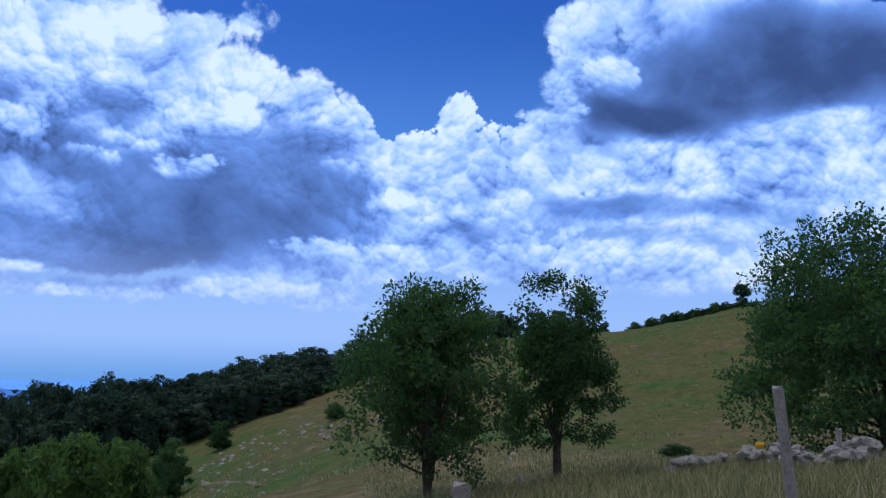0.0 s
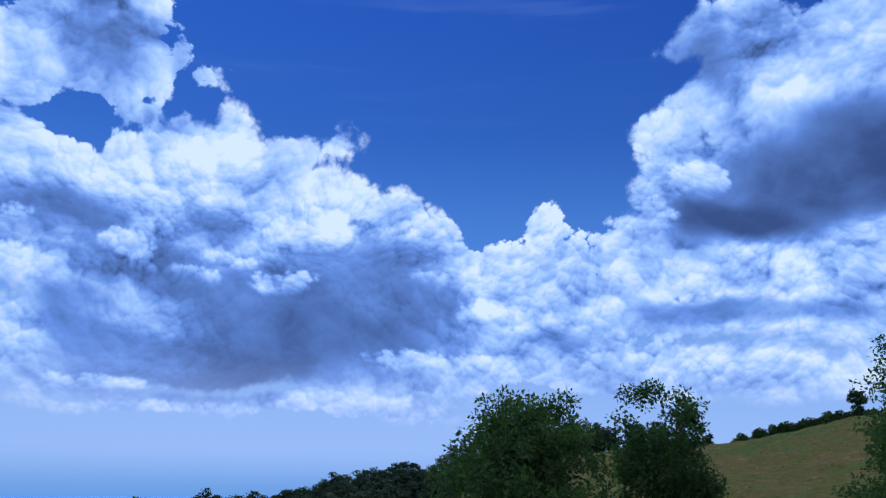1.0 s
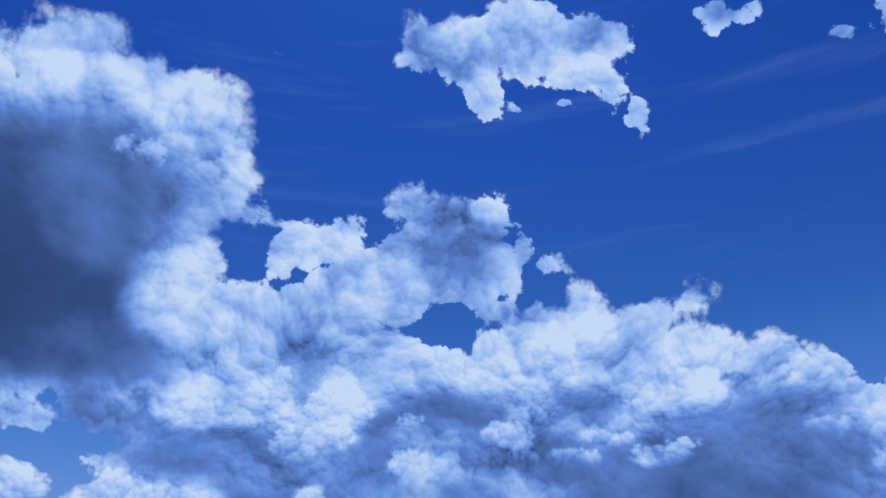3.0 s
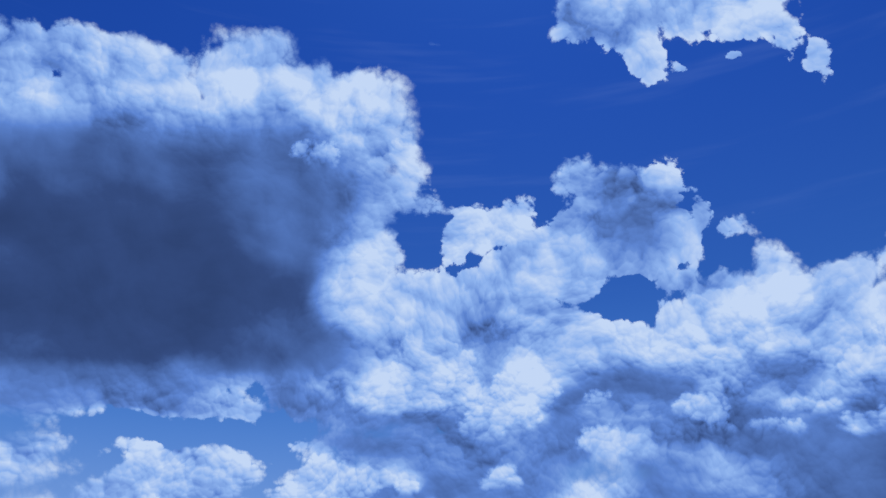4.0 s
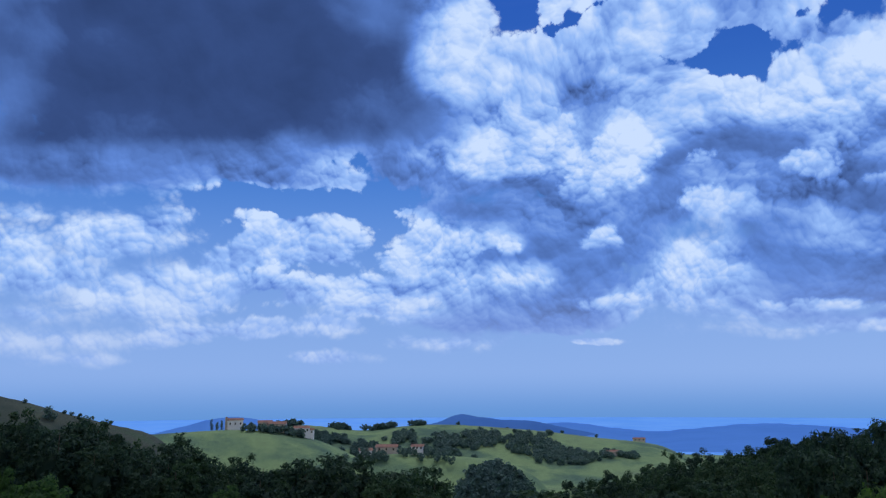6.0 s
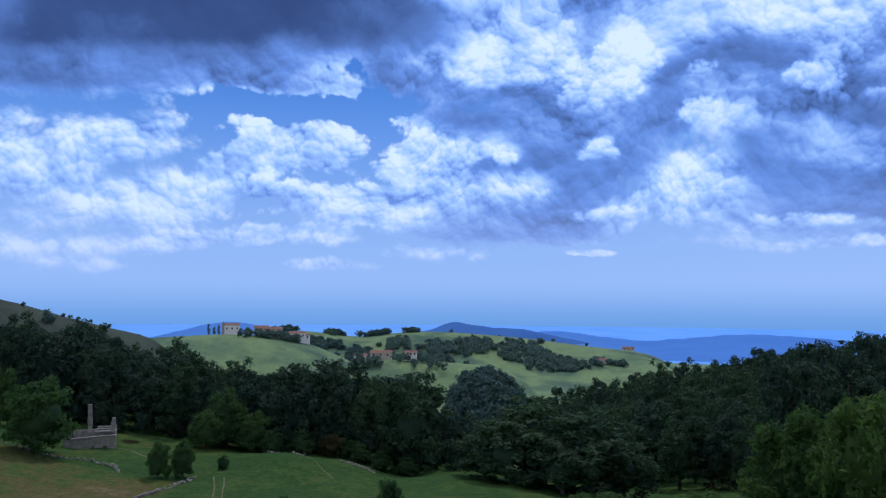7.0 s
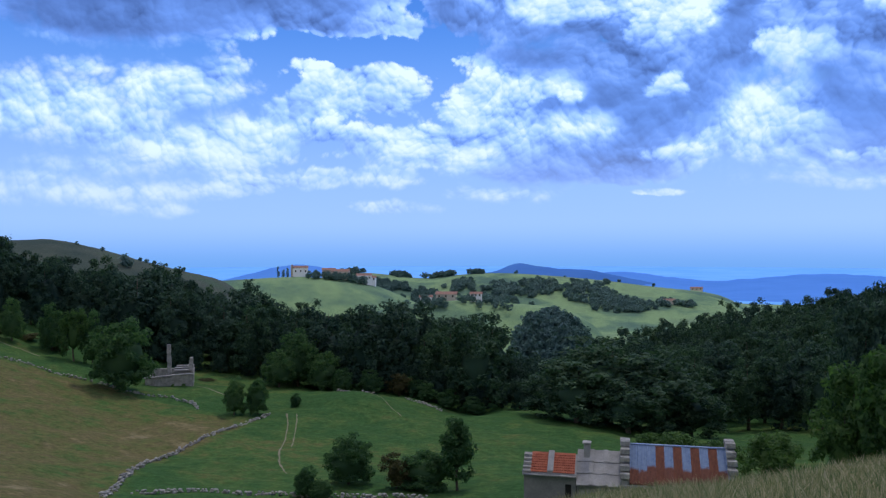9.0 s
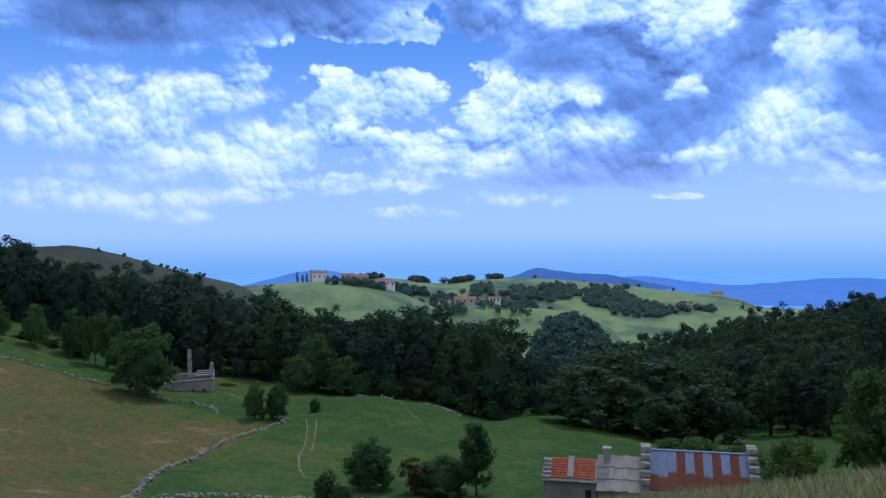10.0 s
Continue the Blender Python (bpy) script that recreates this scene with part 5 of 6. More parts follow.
# ---------------------------------------------------------------- stone, wood and metal
STONE = plain_material("limestone", (0.13, 0.125, 0.115), (0.46, 0.445, 0.41), 1.6, 0.9, bump=0.8)
SLATE = plain_material("slate_slab", (0.19, 0.185, 0.18), (0.36, 0.35, 0.34), 1.2, 0.8, bump=0.5)
PLASTER = plain_material("grey_plaster", (0.17, 0.165, 0.155), (0.28, 0.27, 0.25), 0.9, 0.9, bump=0.3)
TILE = plain_material("clay_tile", (0.20, 0.05, 0.03), (0.46, 0.15, 0.085), 2.2, 0.85, bump=0.4)
POST = plain_material("weathered_post", (0.16, 0.15, 0.14), (0.48, 0.46, 0.43), 6.0, 0.85, bump=0.9)
WHITE_WALL = plain_material("pale_render", (0.78, 0.78, 0.80), (0.86, 0.86, 0.88), 0.2, 0.9)
OCHRE_WALL = plain_material("ochre_render", (0.44, 0.39, 0.32), (0.60, 0.54, 0.46), 0.2, 0.9)
FAR_ROOF = plain_material("village_roof", (0.21, 0.12, 0.095), (0.34, 0.20, 0.16), 0.3, 0.9)
# near-black that puts the shade inside rooms and openings into the colour
DARK = plain_material("dark_inside", (0.012, 0.011, 0.010), (0.03, 0.028, 0.025), 2.0, 0.95)
PLASTIC = plain_material("yellow_plastic", (0.55, 0.30, 0.01), (0.75, 0.42, 0.015), 20.0, 0.45, bump=0.05)
EARTH = plain_material("pale_earth", (0.12, 0.12, 0.07), (0.25, 0.225, 0.15), 0.8, 0.95)


def sheet_material():
    """Blue-painted corrugated iron that has rusted from the lower edge."""
    m, t, b = material("painted_iron", 0.55, 0.1)
    p = node(t, "ShaderNodeTexCoord").outputs["Object"]
    h = node(t, "ShaderNodeSeparateXYZ", {0: p}).outputs[1]
    each = node(t, "ShaderNodeObjectInfo").outputs["Random"]
    edge = node(t, "ShaderNodeMath", {0: noisy(t, 1.4, 5.0, 0.7, p), 1: 1.5, 2: h}, operation="MULTIPLY_ADD").outputs[0]
    level = node(t, "ShaderNodeMath", {0: each, 1: 0.9, 2: 1.95}, operation="MULTIPLY_ADD").outputs[0]
    rust = node(t, "ShaderNodeMapRange", {"Value": node(t, "ShaderNodeMath", {0: level, 1: edge}, operation="SUBTRACT").outputs[0], "From Min": -0.15, "From Max": 0.15}).outputs["Result"]
    blue = ramp_of(t, noisy(t, 2.5, 5.0, 0.7, p), (0.3, (0.13, 0.19, 0.31)), (0.7, (0.23, 0.30, 0.42)))
    red = ramp_of(t, noisy(t, 6.0, 6.0, 0.7, p), (0.3, (0.10, 0.035, 0.022)), (0.7, (0.21, 0.085, 0.05)))
    t.links.new(mixed(t, rust, blue, red), b.inputs["Base Color"])
    bumped(t, b, noisy(t, 9.0, 5.0, 0.7, p), 0.3, 0.01)
    return m


IRON = sheet_material()
RUST = plain_material("rusted_iron", (0.085, 0.03, 0.02), (0.22, 0.085, 0.05), 1.5, 0.85, bump=0.3)


def part(name, bm, mat, parent, label=""):
    me = bpy.data.meshes.new(name)
    bm.to_mesh(me)
    bm.free()
    me.materials.append(mat)
    ob = new(name, me)
    ob.parent = parent
    return tagged(ob, label)


def box(bm, x0, x1, y0, y1, z0, z1, jitter=0.0):
    """Adds a box, its corners shifted a little."""
    vs = [bm.verts.new((x + random.uniform(-jitter, jitter), y + random.uniform(-jitter, jitter), z + random.uniform(-jitter, jitter))) for x in (x0, x1) for y in (y0, y1) for z in (z0, z1)]
    for f in ((0, 1, 3, 2), (4, 6, 7, 5), (0, 4, 5, 1), (2, 3, 7, 6), (0, 2, 6, 4), (1, 5, 7, 3)):
        bm.faces.new([vs[i] for i in f])
    return vs


def solid(bm, outline, x0, x1):
    """Adds a prism: an outline in y and z, drawn from x0 to x1."""
    a = [bm.verts.new((x0, y, z)) for y, z in outline]
    b = [bm.verts.new((x1, y, z)) for y, z in outline]
    bm.faces.new(a[::-1])
    bm.faces.new(b)
    for i in range(len(a)):
        j = (i + 1) % len(a)
        bm.faces.new((a[i], a[j], b[j], b[i]))


def bevelled(bm, size):
    bmesh.ops.bevel(bm, geom=list(bm.edges), offset=size, segments=1, affect="EDGES")
    bmesh.ops.recalc_face_normals(bm, faces=bm.faces)
    return bm


# ---------------------------------------------------------------- barn
def build_barn():
    left, right = polar(6.85, 69.6), polar(21.25, 69.6)
    turn = math.atan2(right[1] - left[1], right[0] - left[0])
    barn = new("barn")
    barn.matrix_basis = pose(left[0], left[1], 0, 0, 0, math.degrees(turn))
    tagged(barn, "long stone barn with tiled, slab and rusty iron roofs", "barn")
    low = -24.5

    def wing(x0, x1, eave, ridge, run, mat):
        bm = bmesh.new()
        solid(bm, [(0.25, low), (2 * run - 0.25, low), (2 * run - 0.25, eave), (run, ridge - 0.12), (0.25, eave)], x0, x1)
        part("wall", bm, mat, barn)

    def plane(x0, x1, y0, y1, za, zb, thick):
        bm = bmesh.new()
        solid(bm, [(y0, za), (y1, zb), (y1, zb - thick), (y0, za - thick)], x0, x1)
        return bm

    # tiled wing
    wing(0.1, 4.5, -19.45, -18.2, 1.8, PLASTER)
    roof = part("roof", plane(0.0, 4.55, -0.1, 1.8, -19.42, -18.12, 0.10), SLATE, barn)
    part("roof", plane(0.0, 4.55, 1.8, 3.7, -18.12, -19.42, 0.10), SLATE, barn)
    bm = bmesh.new()
    n_rows = 8
    for row in range(n_rows):
        f = row / n_rows
        y, z = 0.0 + 1.75 * f, -19.30 + 1.24 * f
        for k in range(24):
            x = 0.75 + k * 0.155
            if 2.05 < x < 2.6:
                continue
            w = 0.085
            jit = random.uniform(-0.015, 0.015)
            ring = []
            for (yy, zz) in ((y - 0.06, z), (y + 0.24, z + 0.13)):
                ring.append([bm.verts.new((x + w * math.cos(a), yy + jit, zz + w * 0.8 * math.sin(a))) for a in (math.pi, 2.2, 0.95, 0.0)])
            for q in range(3):
                bm.faces.new((ring[0][q], ring[0][q + 1], ring[1][q + 1], ring[1][q]))
            bm.faces.new(ring[0][::-1])
    tagged(part("roof_tiles", bm, TILE, roof, "red clay barrel tiles"), kind="stuff")
    for k in range(5):
        bm = bmesh.new()
        f = k / 5
        box(bm, 0.02, 0.72, -0.12 + 1.8 * f, 0.36 + 1.8 * f, -19.38 + 1.28 * f, -19.20 + 1.28 * f, 0.03)
        part("slab", bevelled(bm, 0.02), STONE, roof)
    bm = bmesh.new()
    solid(bm, [(-0.05, -19.3), (1.8, -18.02), (1.8, -17.85), (-0.05, -19.13)], 2.1, 2.6)
    part("slab", bevelled(bm, 0.02), SLATE, roof, "grey stone strip between the tiles")
    for x0, x1 in ((0.0, 1.5), (1.5, 3.1), (3.1, 4.5)):
        bm = bmesh.new()
        box(bm, x0 + 0.02, x1 - 0.02, -0.28, 0.2, -19.58, -19.46, 0.02)
        part("eave_slab", bevelled(bm, 0.02), SLATE, roof)
    # slab wing
    wing(4.6, 8.2, -20.05, -17.95, 2.7, STONE)
    roof = part("roof", plane(4.52, 8.25, -0.15, 2.7, -20.15, -17.95, 0.10), SLATE, barn)
    part("roof", plane(4.52, 8.25, 2.7, 5.5, -17.95, -20.05, 0.10), SLATE, barn)
    cols = [(4.5, 5.55), (5.5, 5.95), (5.9, 6.75), (6.7, 7.15), (7.1, 8.2)]
    for row in range(3):
        for i, (x0, x1) in enumerate(cols):
            f0, f1 = row / 3 - 0.03, (row + 1) / 3 + 0.02
            lift = 0.10 + 0.07 * (i % 2) + random.uniform(0, 0.02)
            bm = bmesh.new()
            tip = random.uniform(-0.03, 0.03)
            solid(bm, [(-0.2 + 2.9 * f0 + tip, -20.2 + 2.2 * f0 + lift + 0.06), (-0.2 + 2.9 * f1, -20.2 + 2.2 * f1 + lift - 0.03), (-0.2 + 2.9 * f1, -20.26 + 2.2 * f1 + lift - 0.03), (-0.2 + 2.9 * f0 + tip, -20.27 + 2.2 * f0 + lift + 0.06)], x0 + 0.02, x1 - 0.02)
            part("slab", bevelled(bm, 0.015), SLATE, roof)
    bm = bmesh.new()
    box(bm, 5.05, 5.6, 2.0, 2.6, -18.9, -17.25, 0.02)
    chimney = part("chimney", bevelled(bm, 0.03), SLATE, barn, "squat stone chimney")
    bm = bmesh.new()
    box(bm, 4.95, 5.7, 1.88, 2.72, -17.22, -17.08, 0.02)
    part("cap", bevelled(bm, 0.03), STONE, chimney, "pale stone cap")
    # iron-roofed wing
    wing(8.3, 17.3, -19.75, -17.35, 3.1, STONE)
    roof = part("roof", plane(8.9, 16.75, -0.15, 3.1, -19.82, -17.32, 0.06), RUST, barn)
    part("roof", plane(8.9, 16.75, 3.1, 6.4, -17.32, -19.82, 0.08), RUST, barn)
    wide, n = 7.85 / 11, 11
    for k in range(n):
        x0 = 8.9 + k * wide
        bm = bmesh.new()
        rows = []
        for y in (0.0, 1.0, 2.0, 3.0, 4.06):
            line = []
            for q in range(13):
                x = q / 12 * (wide + 0.02)
                z = 0.035 * (1 if q % 2 else 0) + (0.07 if q in (0, 12) else 0.0)
                line.append(bm.verts.new((x, y, z + random.uniform(0, 0.01))))
            rows.append(line)
        for a, b in zip(rows, rows[1:]):
            for q in range(12):
                bm.faces.new((a[q], a[q + 1], b[q + 1], b[q]))
        rusty = k % 2 == 1 and k > 2
        ob = part("roof_sheet", bm, RUST if rusty else IRON, roof, "fully rusted iron sheet" if rusty else "")
        ob.matrix_basis = Matrix.Translation((x0, -0.2, -19.78)) @ Matrix.Rotation(math.atan2(2.5, 3.25), 4, "X")
    bm = bmesh.new()
    box(bm, 8.9, 16.75, 2.95, 3.3, -17.33, -17.22, 0.01)
    part("ridge_cap", bevelled(bm, 0.02), IRON, roof, "bent blue iron ridge cap")
    bm = bmesh.new()
    box(bm, 8.2, 15.4, -0.35, -0.05, -20.05, -19.92, 0.02)
    part("eave_board", bevelled(bm, 0.02), STONE, roof, "pale stone eave")
    for x0, top in ((8.15, -16.85), (16.7, -16.55)):
        bm = bmesh.new()
        solid(bm, [(-0.2, low), (-0.2, -19.55), (2.6, top - 0.35), (3.6, top - 0.35), (6.4, -19.55), (6.4, low)], x0 + 0.06, x0 + 0.68)
        gable = part("gable_parapet", bm, STONE, barn, "raised stone gable")
        for k in range(5):
            f = k / 5
            bm = bmesh.new()
            y0, z0 = -0.3 + 3.0 * f, -19.75 + (top + 19.55) * f
            box(bm, x0, x0 + 0.76, y0, y0 + 0.66, z0 + 0.32, z0 + 0.75, 0.04)
            part("coping_stone", bevelled(bm, 0.03), STONE, gable)
        bm = bmesh.new()
        box(bm, x0 - 0.02, x0 + 0.78, 2.6, 3.6, top - 0.35, top, 0.03)
        part("top_stone", bevelled(bm, 0.04), STONE, gable)
    # a dark box on the wall stands for the shade in the open doorway
    bm = bmesh.new()
    box(bm, 3.6, 4.1, 0.17, 0.3, low, -20.3)
    part("door", bm, DARK, barn, "dark doorway")


build_barn()


# ---------------------------------------------------------------- ruined house
def build_ruin():
    x, y, z = on_ground(-17.3, 150)
    house = new("ruined_house")
    house.matrix_basis = pose(x, y, z, 0, 0, 14)
    tagged(house, "roofless stone house with a tall leaning chimney stack", "ruin")
    bm = bmesh.new()
    # the front wall, with its small openings left out
    xs = [-4.0, 0.2, 0.8, 2.0, 2.7, 4.0]
    zs = [-1.8, -0.1, 0.35, 1.5]
    for i in range(5):
        for j in range(3):
            if j == 1 and i in (1, 3):
                continue
            top = zs[j + 1] + (0.5 * (xs[i] + 4) / 8 if j == 2 else 0)
            box(bm, xs[i], xs[i + 1], 0, 0.6, zs[j], top, 0.02)
    part("front_wall", bm, STONE, house)
    bm = bmesh.new()
    box(bm, 3.4, 4.0, 0.6, 6.0, -1.8, 2.3, 0.05)
    part("side_wall", bm, STONE, house)
    bm = bmesh.new()
    box(bm, -4.0, -3.4, 0.6, 6.0, -1.8, 1.6, 0.05)
    part("side_wall", bm, STONE, house)
    bm = bmesh.new()
    box(bm, -3.4, 3.4, 5.4, 6.0, -1.8, 2.3, 0.05)
    part("back_wall", bm, STONE, house)
    bm = bmesh.new()
    box(bm, -3.4, 3.4, 0.6, 5.4, -1.6, -1.2)
    part("floor_rubble", bm, DARK, house)
    for k in range(9):
        bm = bmesh.new()
        x0 = -4.2 + k * 0.93
        zt = 1.52 + 0.5 * (x0 + 4) / 8
        box(bm, x0, x0 + 0.9, -0.2, 0.8, zt, zt + 0.16, 0.05)
        part("slab", bevelled(bm, 0.03), SLATE, house)
    for k in range(10):
        bm = bmesh.new()
        box(bm, -0.34 - 0.015 * k, 0.38 - 0.022 * k, 0.9, 1.7, -0.6 + k * 0.78, 0.17 + k * 0.78, 0.05)
        part("chimney_block", bevelled(bm, 0.04), STONE if k % 3 else SLATE, house)
    for k in range(5):
        bm = bmesh.new()
        box(bm, 3.15 + 0.05 * k, 3.95, 0.7, 1.7, 2.32 + k * 0.5, 2.81 + k * 0.5, 0.05)
        part("gable_block", bevelled(bm, 0.04), STONE, house)
    for k in range(3):
        bm = bmesh.new()
        box(bm, 0.6 + 0.2 * k, 4.1, 1.9 + k * 0.9, 2.9 + k * 0.9, 2.35 + k * 0.28, 2.5 + k * 0.28, 0.05)
        part("roof_slab", bevelled(bm, 0.03), SLATE, house)


build_ruin()


# ---------------------------------------------------------------- stones
def rock_mesh(seed, sub=1):
    rg = np.random.default_rng(seed)
    bm = bmesh.new()
    bmesh.ops.create_icosphere(bm, subdivisions=sub, radius=0.5)
    for v in bm.verts:
        v.co *= 0.72 + 0.5 * noise.noise(v.co * 2.3 + Vector((seed * 3.1, 0, 0))) + rg.uniform(0, 0.22)
        v.co.z *= 0.8
    me = bpy.data.meshes.new("stone")
    bm.to_mesh(me)
    bm.free()
    me.materials.append(STONE)
    return me


ROCKS = [rock_mesh(k, 2) for k in range(6)]


def far_wall(places, high, label):
    """A dry-stone wall along places of the plan, of joined stones."""
    base = [(np.array([v.co[:] for v in m.vertices]), np.array([p.vertices[:] for p in m.polygons])) for m in (rock_mesh(30 + k, 1) for k in range(5))]
    rg = np.random.default_rng(len(label))
    pts = np.array([polar(*p) for p in places])
    vs, ts, count = [], [], 0
    for a, b in zip(pts, pts[1:]):
        d = np.linalg.norm(b - a)
        for s in np.arange(0, d, 0.36):
            p = a + (b - a) * s / d
            if rg.random() < 0.06:
                continue
            for layer in range(max(1, int(round(high / 0.28 * rg.uniform(0.6, 1.15))))):
                cv, ct = base[rg.integers(5)]
                q = p + rg.normal(size=2) * 0.16
                z = float(ground(q[0], q[1])) + 0.08 + layer * 0.22
                k = rg.uniform(0.3, 0.6)
                ang = rg.uniform(0, 6.28)
                c, sn = math.cos(ang), math.sin(ang)
                w = cv * k * (1.2, 0.9, 0.8)
                w = np.stack([w[:, 0] * c - w[:, 1] * sn + q[0], w[:, 0] * sn + w[:, 1] * c + q[1], w[:, 2] + z], 1)
                vs.append(w)
                ts.append(ct + count)
                count += len(cv)
    me = quick_mesh("dry_stone_wall", np.vstack(vs), np.vstack(ts), STONE)
    tagged(new("dry_stone_wall", me), label, "stone wall", kind="stuff")


far_wall([(-36, 152), (-28.5, 150), (-25, 148), (-22, 145), (-19.5, 141), (-17.2, 140), (-15.9, 136), (-15.4, 131)], 0.55, "low grey dry-stone wall along the top of the brown field")
far_wall([(-10.8, 127), (-11.8, 123.5), (-13.2, 118), (-15, 111), (-17.2, 102), (-18.9, 96), (-20.2, 86), (-21.5, 76)], 0.55, "tumbled dry-stone wall between the brown field and the meadow")
far_wall([(-19.5, 80), (-16, 80.5), (-12, 80), (-8, 80), (-4, 79), (0, 78)], 0.6, "dry-stone wall along the foot of the meadow")
far_wall([(-6, 146), (-4.8, 145), (-3.6, 145.5)], 0.7, "short stretch of pale stones on the crest of the meadow")
far_wall([(-1.3, 144), (0.5, 141), (1.2, 140)], 0.6, "few pale stones on the crest of the green meadow")


def stone_at(parent, name, az, r, size, dz=0.0, label="", category="", group=""):
    x, y, z = on_ground(az, r)
    ob = new(name, ROCKS[random.randrange(6)])
    ob.matrix_basis = Matrix.LocRotScale((x, y, z + dz), Euler((random.uniform(-0.4, 0.4), random.uniform(-0.4, 0.4), random.uniform(0, 6.28))), (size * random.uniform(0.9, 1.4), size, size * random.uniform(0.7, 1.0)))
    if parent:
        ob.parent = parent
    return tagged(ob, label, category, group)


near_wall = tagged(new("dry_stone_wall"), "tumbled grey dry-stone wall with lichen at the edge of the pasture", "stone wall")
for k in range(150):
    az = 74.7 + 17.5 * (k / 150)
    if 78.0 < az < 78.9:
        continue
    heap = 0.25 + 0.75 * abs(math.sin(az * 0.9)) * (0.7 if az < 78 else 1.25)
    r = 18.0 + 0.9 * math.sin(az * 0.5) + random.uniform(-0.35, 0.35)
    stone_at(near_wall, "stone", az, r, random.uniform(0.22, 0.44), random.uniform(0.04, 0.12 + 0.36 * heap))

for az0, r0, n, spread in ((45.5, 92, 16, 3.0), (48.5, 95, 15, 3.0), (50.5, 80, 15, 2.5), (47.5, 72, 10, 3.5), (51.5, 62, 10, 2.2), (44.0, 60, 12, 2.5), (49.0, 50, 8, 3.0), (53.5, 70, 9, 3.0), (43.5, 84, 14, 1.6), (64.0, 30, 4, 2.0), (60.0, 34, 4, 3.0)):
    for k in range(n):
        stone_at(None, "rock", az0 + random.gauss(0, spread * 0.45), r0 + random.gauss(0, 4), random.uniform(0.2, 0.8) * (1.0 if r0 > 65 else 0.6), -0.03, "pale limestone rock lying in the dry grass", "rock", "field rocks")
for az, r, s in ((24.9, 21.0, 0.42), (23.4, 22.5, 0.34), (27.8, 20.5, 0.30), (28.2, 22.0, 0.36), (22.6, 20.0, 0.25), (17.0, 22.5, 0.4)):
    stone_at(None, "rock", az, r, s, 0.08, "half-buried pale limestone boulder in the dry grass", "rock", "slope rocks")


# ---------------------------------------------------------------- fence posts
def fence_post(az, r, top, thick, lean, turn, label):
    x, y, z = on_ground(az, r)
    bm = bmesh.new()
    rings = []
    tall = top - z
    for k in range(9):
        f = k / 8
        rad = thick * (1.06 - 0.12 * f)
        rings.append([bm.verts.new((rad * math.cos(a) * (1 + 0.10 * math.sin(3 * a + 1.7 * f)) + 0.004 * math.sin(9 * f), rad * math.sin(a) * (1 + 0.08 * math.cos(2 * a)), -0.4 + (tall + 0.4) * f + (0.012 * math.sin(2 * a) if k == 8 else 0))) for a in [2 * math.pi * j / 14 for j in range(14)]])
    for a, b in zip(rings, rings[1:]):
        for j in range(14):
            bm.faces.new((a[j], a[(j + 1) % 14], b[(j + 1) % 14], b[j]))
    bm.faces.new(rings[-1])
    # a drying crack down one side
    for ring in rings[2:]:
        ring[10].co.x *= 0.62
        ring[10].co.y *= 0.62
    root = new("fence_post")
    ahead = Vector((x, y, 0)).normalized()
    root.matrix_basis = Matrix.Translation((x, y, z)) @ Matrix.Rotation(radians(lean), 4, ahead) @ Matrix.Rotation(radians(turn), 4, "Z")
    tagged(root, label, "fence post", "fence posts")
    shaft = part("post", bm, POST, root)
    return root, tall


post, tall = fence_post(82.35, 6.0, -0.165, 0.042, -4.8, 10, "grey weathered wooden fence post with a yellow insulator")
bm = bmesh.new()
side = Matrix.Rotation(radians(-92), 4, "Z")
bmesh.ops.create_cone(bm, segments=10, radius1=0.006, radius2=0.006, depth=0.10, cap_ends=True, matrix=side @ Matrix.Translation((-0.10, 0, 1.04)) @ Matrix.Rotation(radians(90), 4, "Y"))
arm = part("pin", bm, STONE, post, "thin steel pin")
bm = bmesh.new()
for dx, rad, dep in ((-0.14, 0.016, 0.022), (-0.158, 0.023, 0.016), (-0.176, 0.016, 0.022)):
    bmesh.ops.create_cone(bm, segments=12, radius1=rad, radius2=rad * 0.85, depth=dep, cap_ends=True, matrix=side @ Matrix.Translation((dx, 0, 1.04)) @ Matrix.Rotation(radians(90), 4, "Y"))
part("insulator", bm, PLASTIC, arm, "yellow plastic ring insulator")
fence_post(60.1, 4.6, -0.70, 0.058, 2, 20, "short grey wooden fence post with a cut top")
fence_post(84.6, 17.0, -1.15, 0.055, 1, 60, "thin grey fence post before the stone wall")
fence_post(64.6, 17.5, -2.35, 0.05, -2, 40, "thin grey fence stake under the trees")


# ---------------------------------------------------------------- tracks
def rut(places, wide, label):
    pts = np.array([polar(*p) for p in places])
    seg = np.concatenate([[0], np.cumsum(np.linalg.norm(np.diff(pts, axis=0), axis=1))])
    s = np.arange(0, seg[-1], 0.8)
    X, Y = np.interp(s, seg, pts[:, 0]), np.interp(s, seg, pts[:, 1])
    dx, dy = np.gradient(X), np.gradient(Y)
    ln = np.hypot(dx, dy)
    nx, ny = dy / ln, -dx / ln
    rg = np.random.default_rng(len(places) + int(wide * 100))
    verts, faces = [], []
    for i in range(len(s)):
        w0, w1 = wide * rg.uniform(0.1, 1.0), wide * rg.uniform(0.1, 1.0)
        for k in (-w0, 0, w1):
            x, y = X[i] + nx[i] * k * 0.5, Y[i] + ny[i] * k * 0.5
            verts.append((x, y, float(ground(x, y)) + (0.05 if k == 0 else 0.015)))
    for i in range(len(s) - 1):
        for j in range(2):
            faces.append((i * 3 + j, i * 3 + j + 1, i * 3 + j + 4, i * 3 + j + 3))
    tagged(new("path", mesh_from("path", verts, faces, EARTH, True)), label, "path", kind="structure")


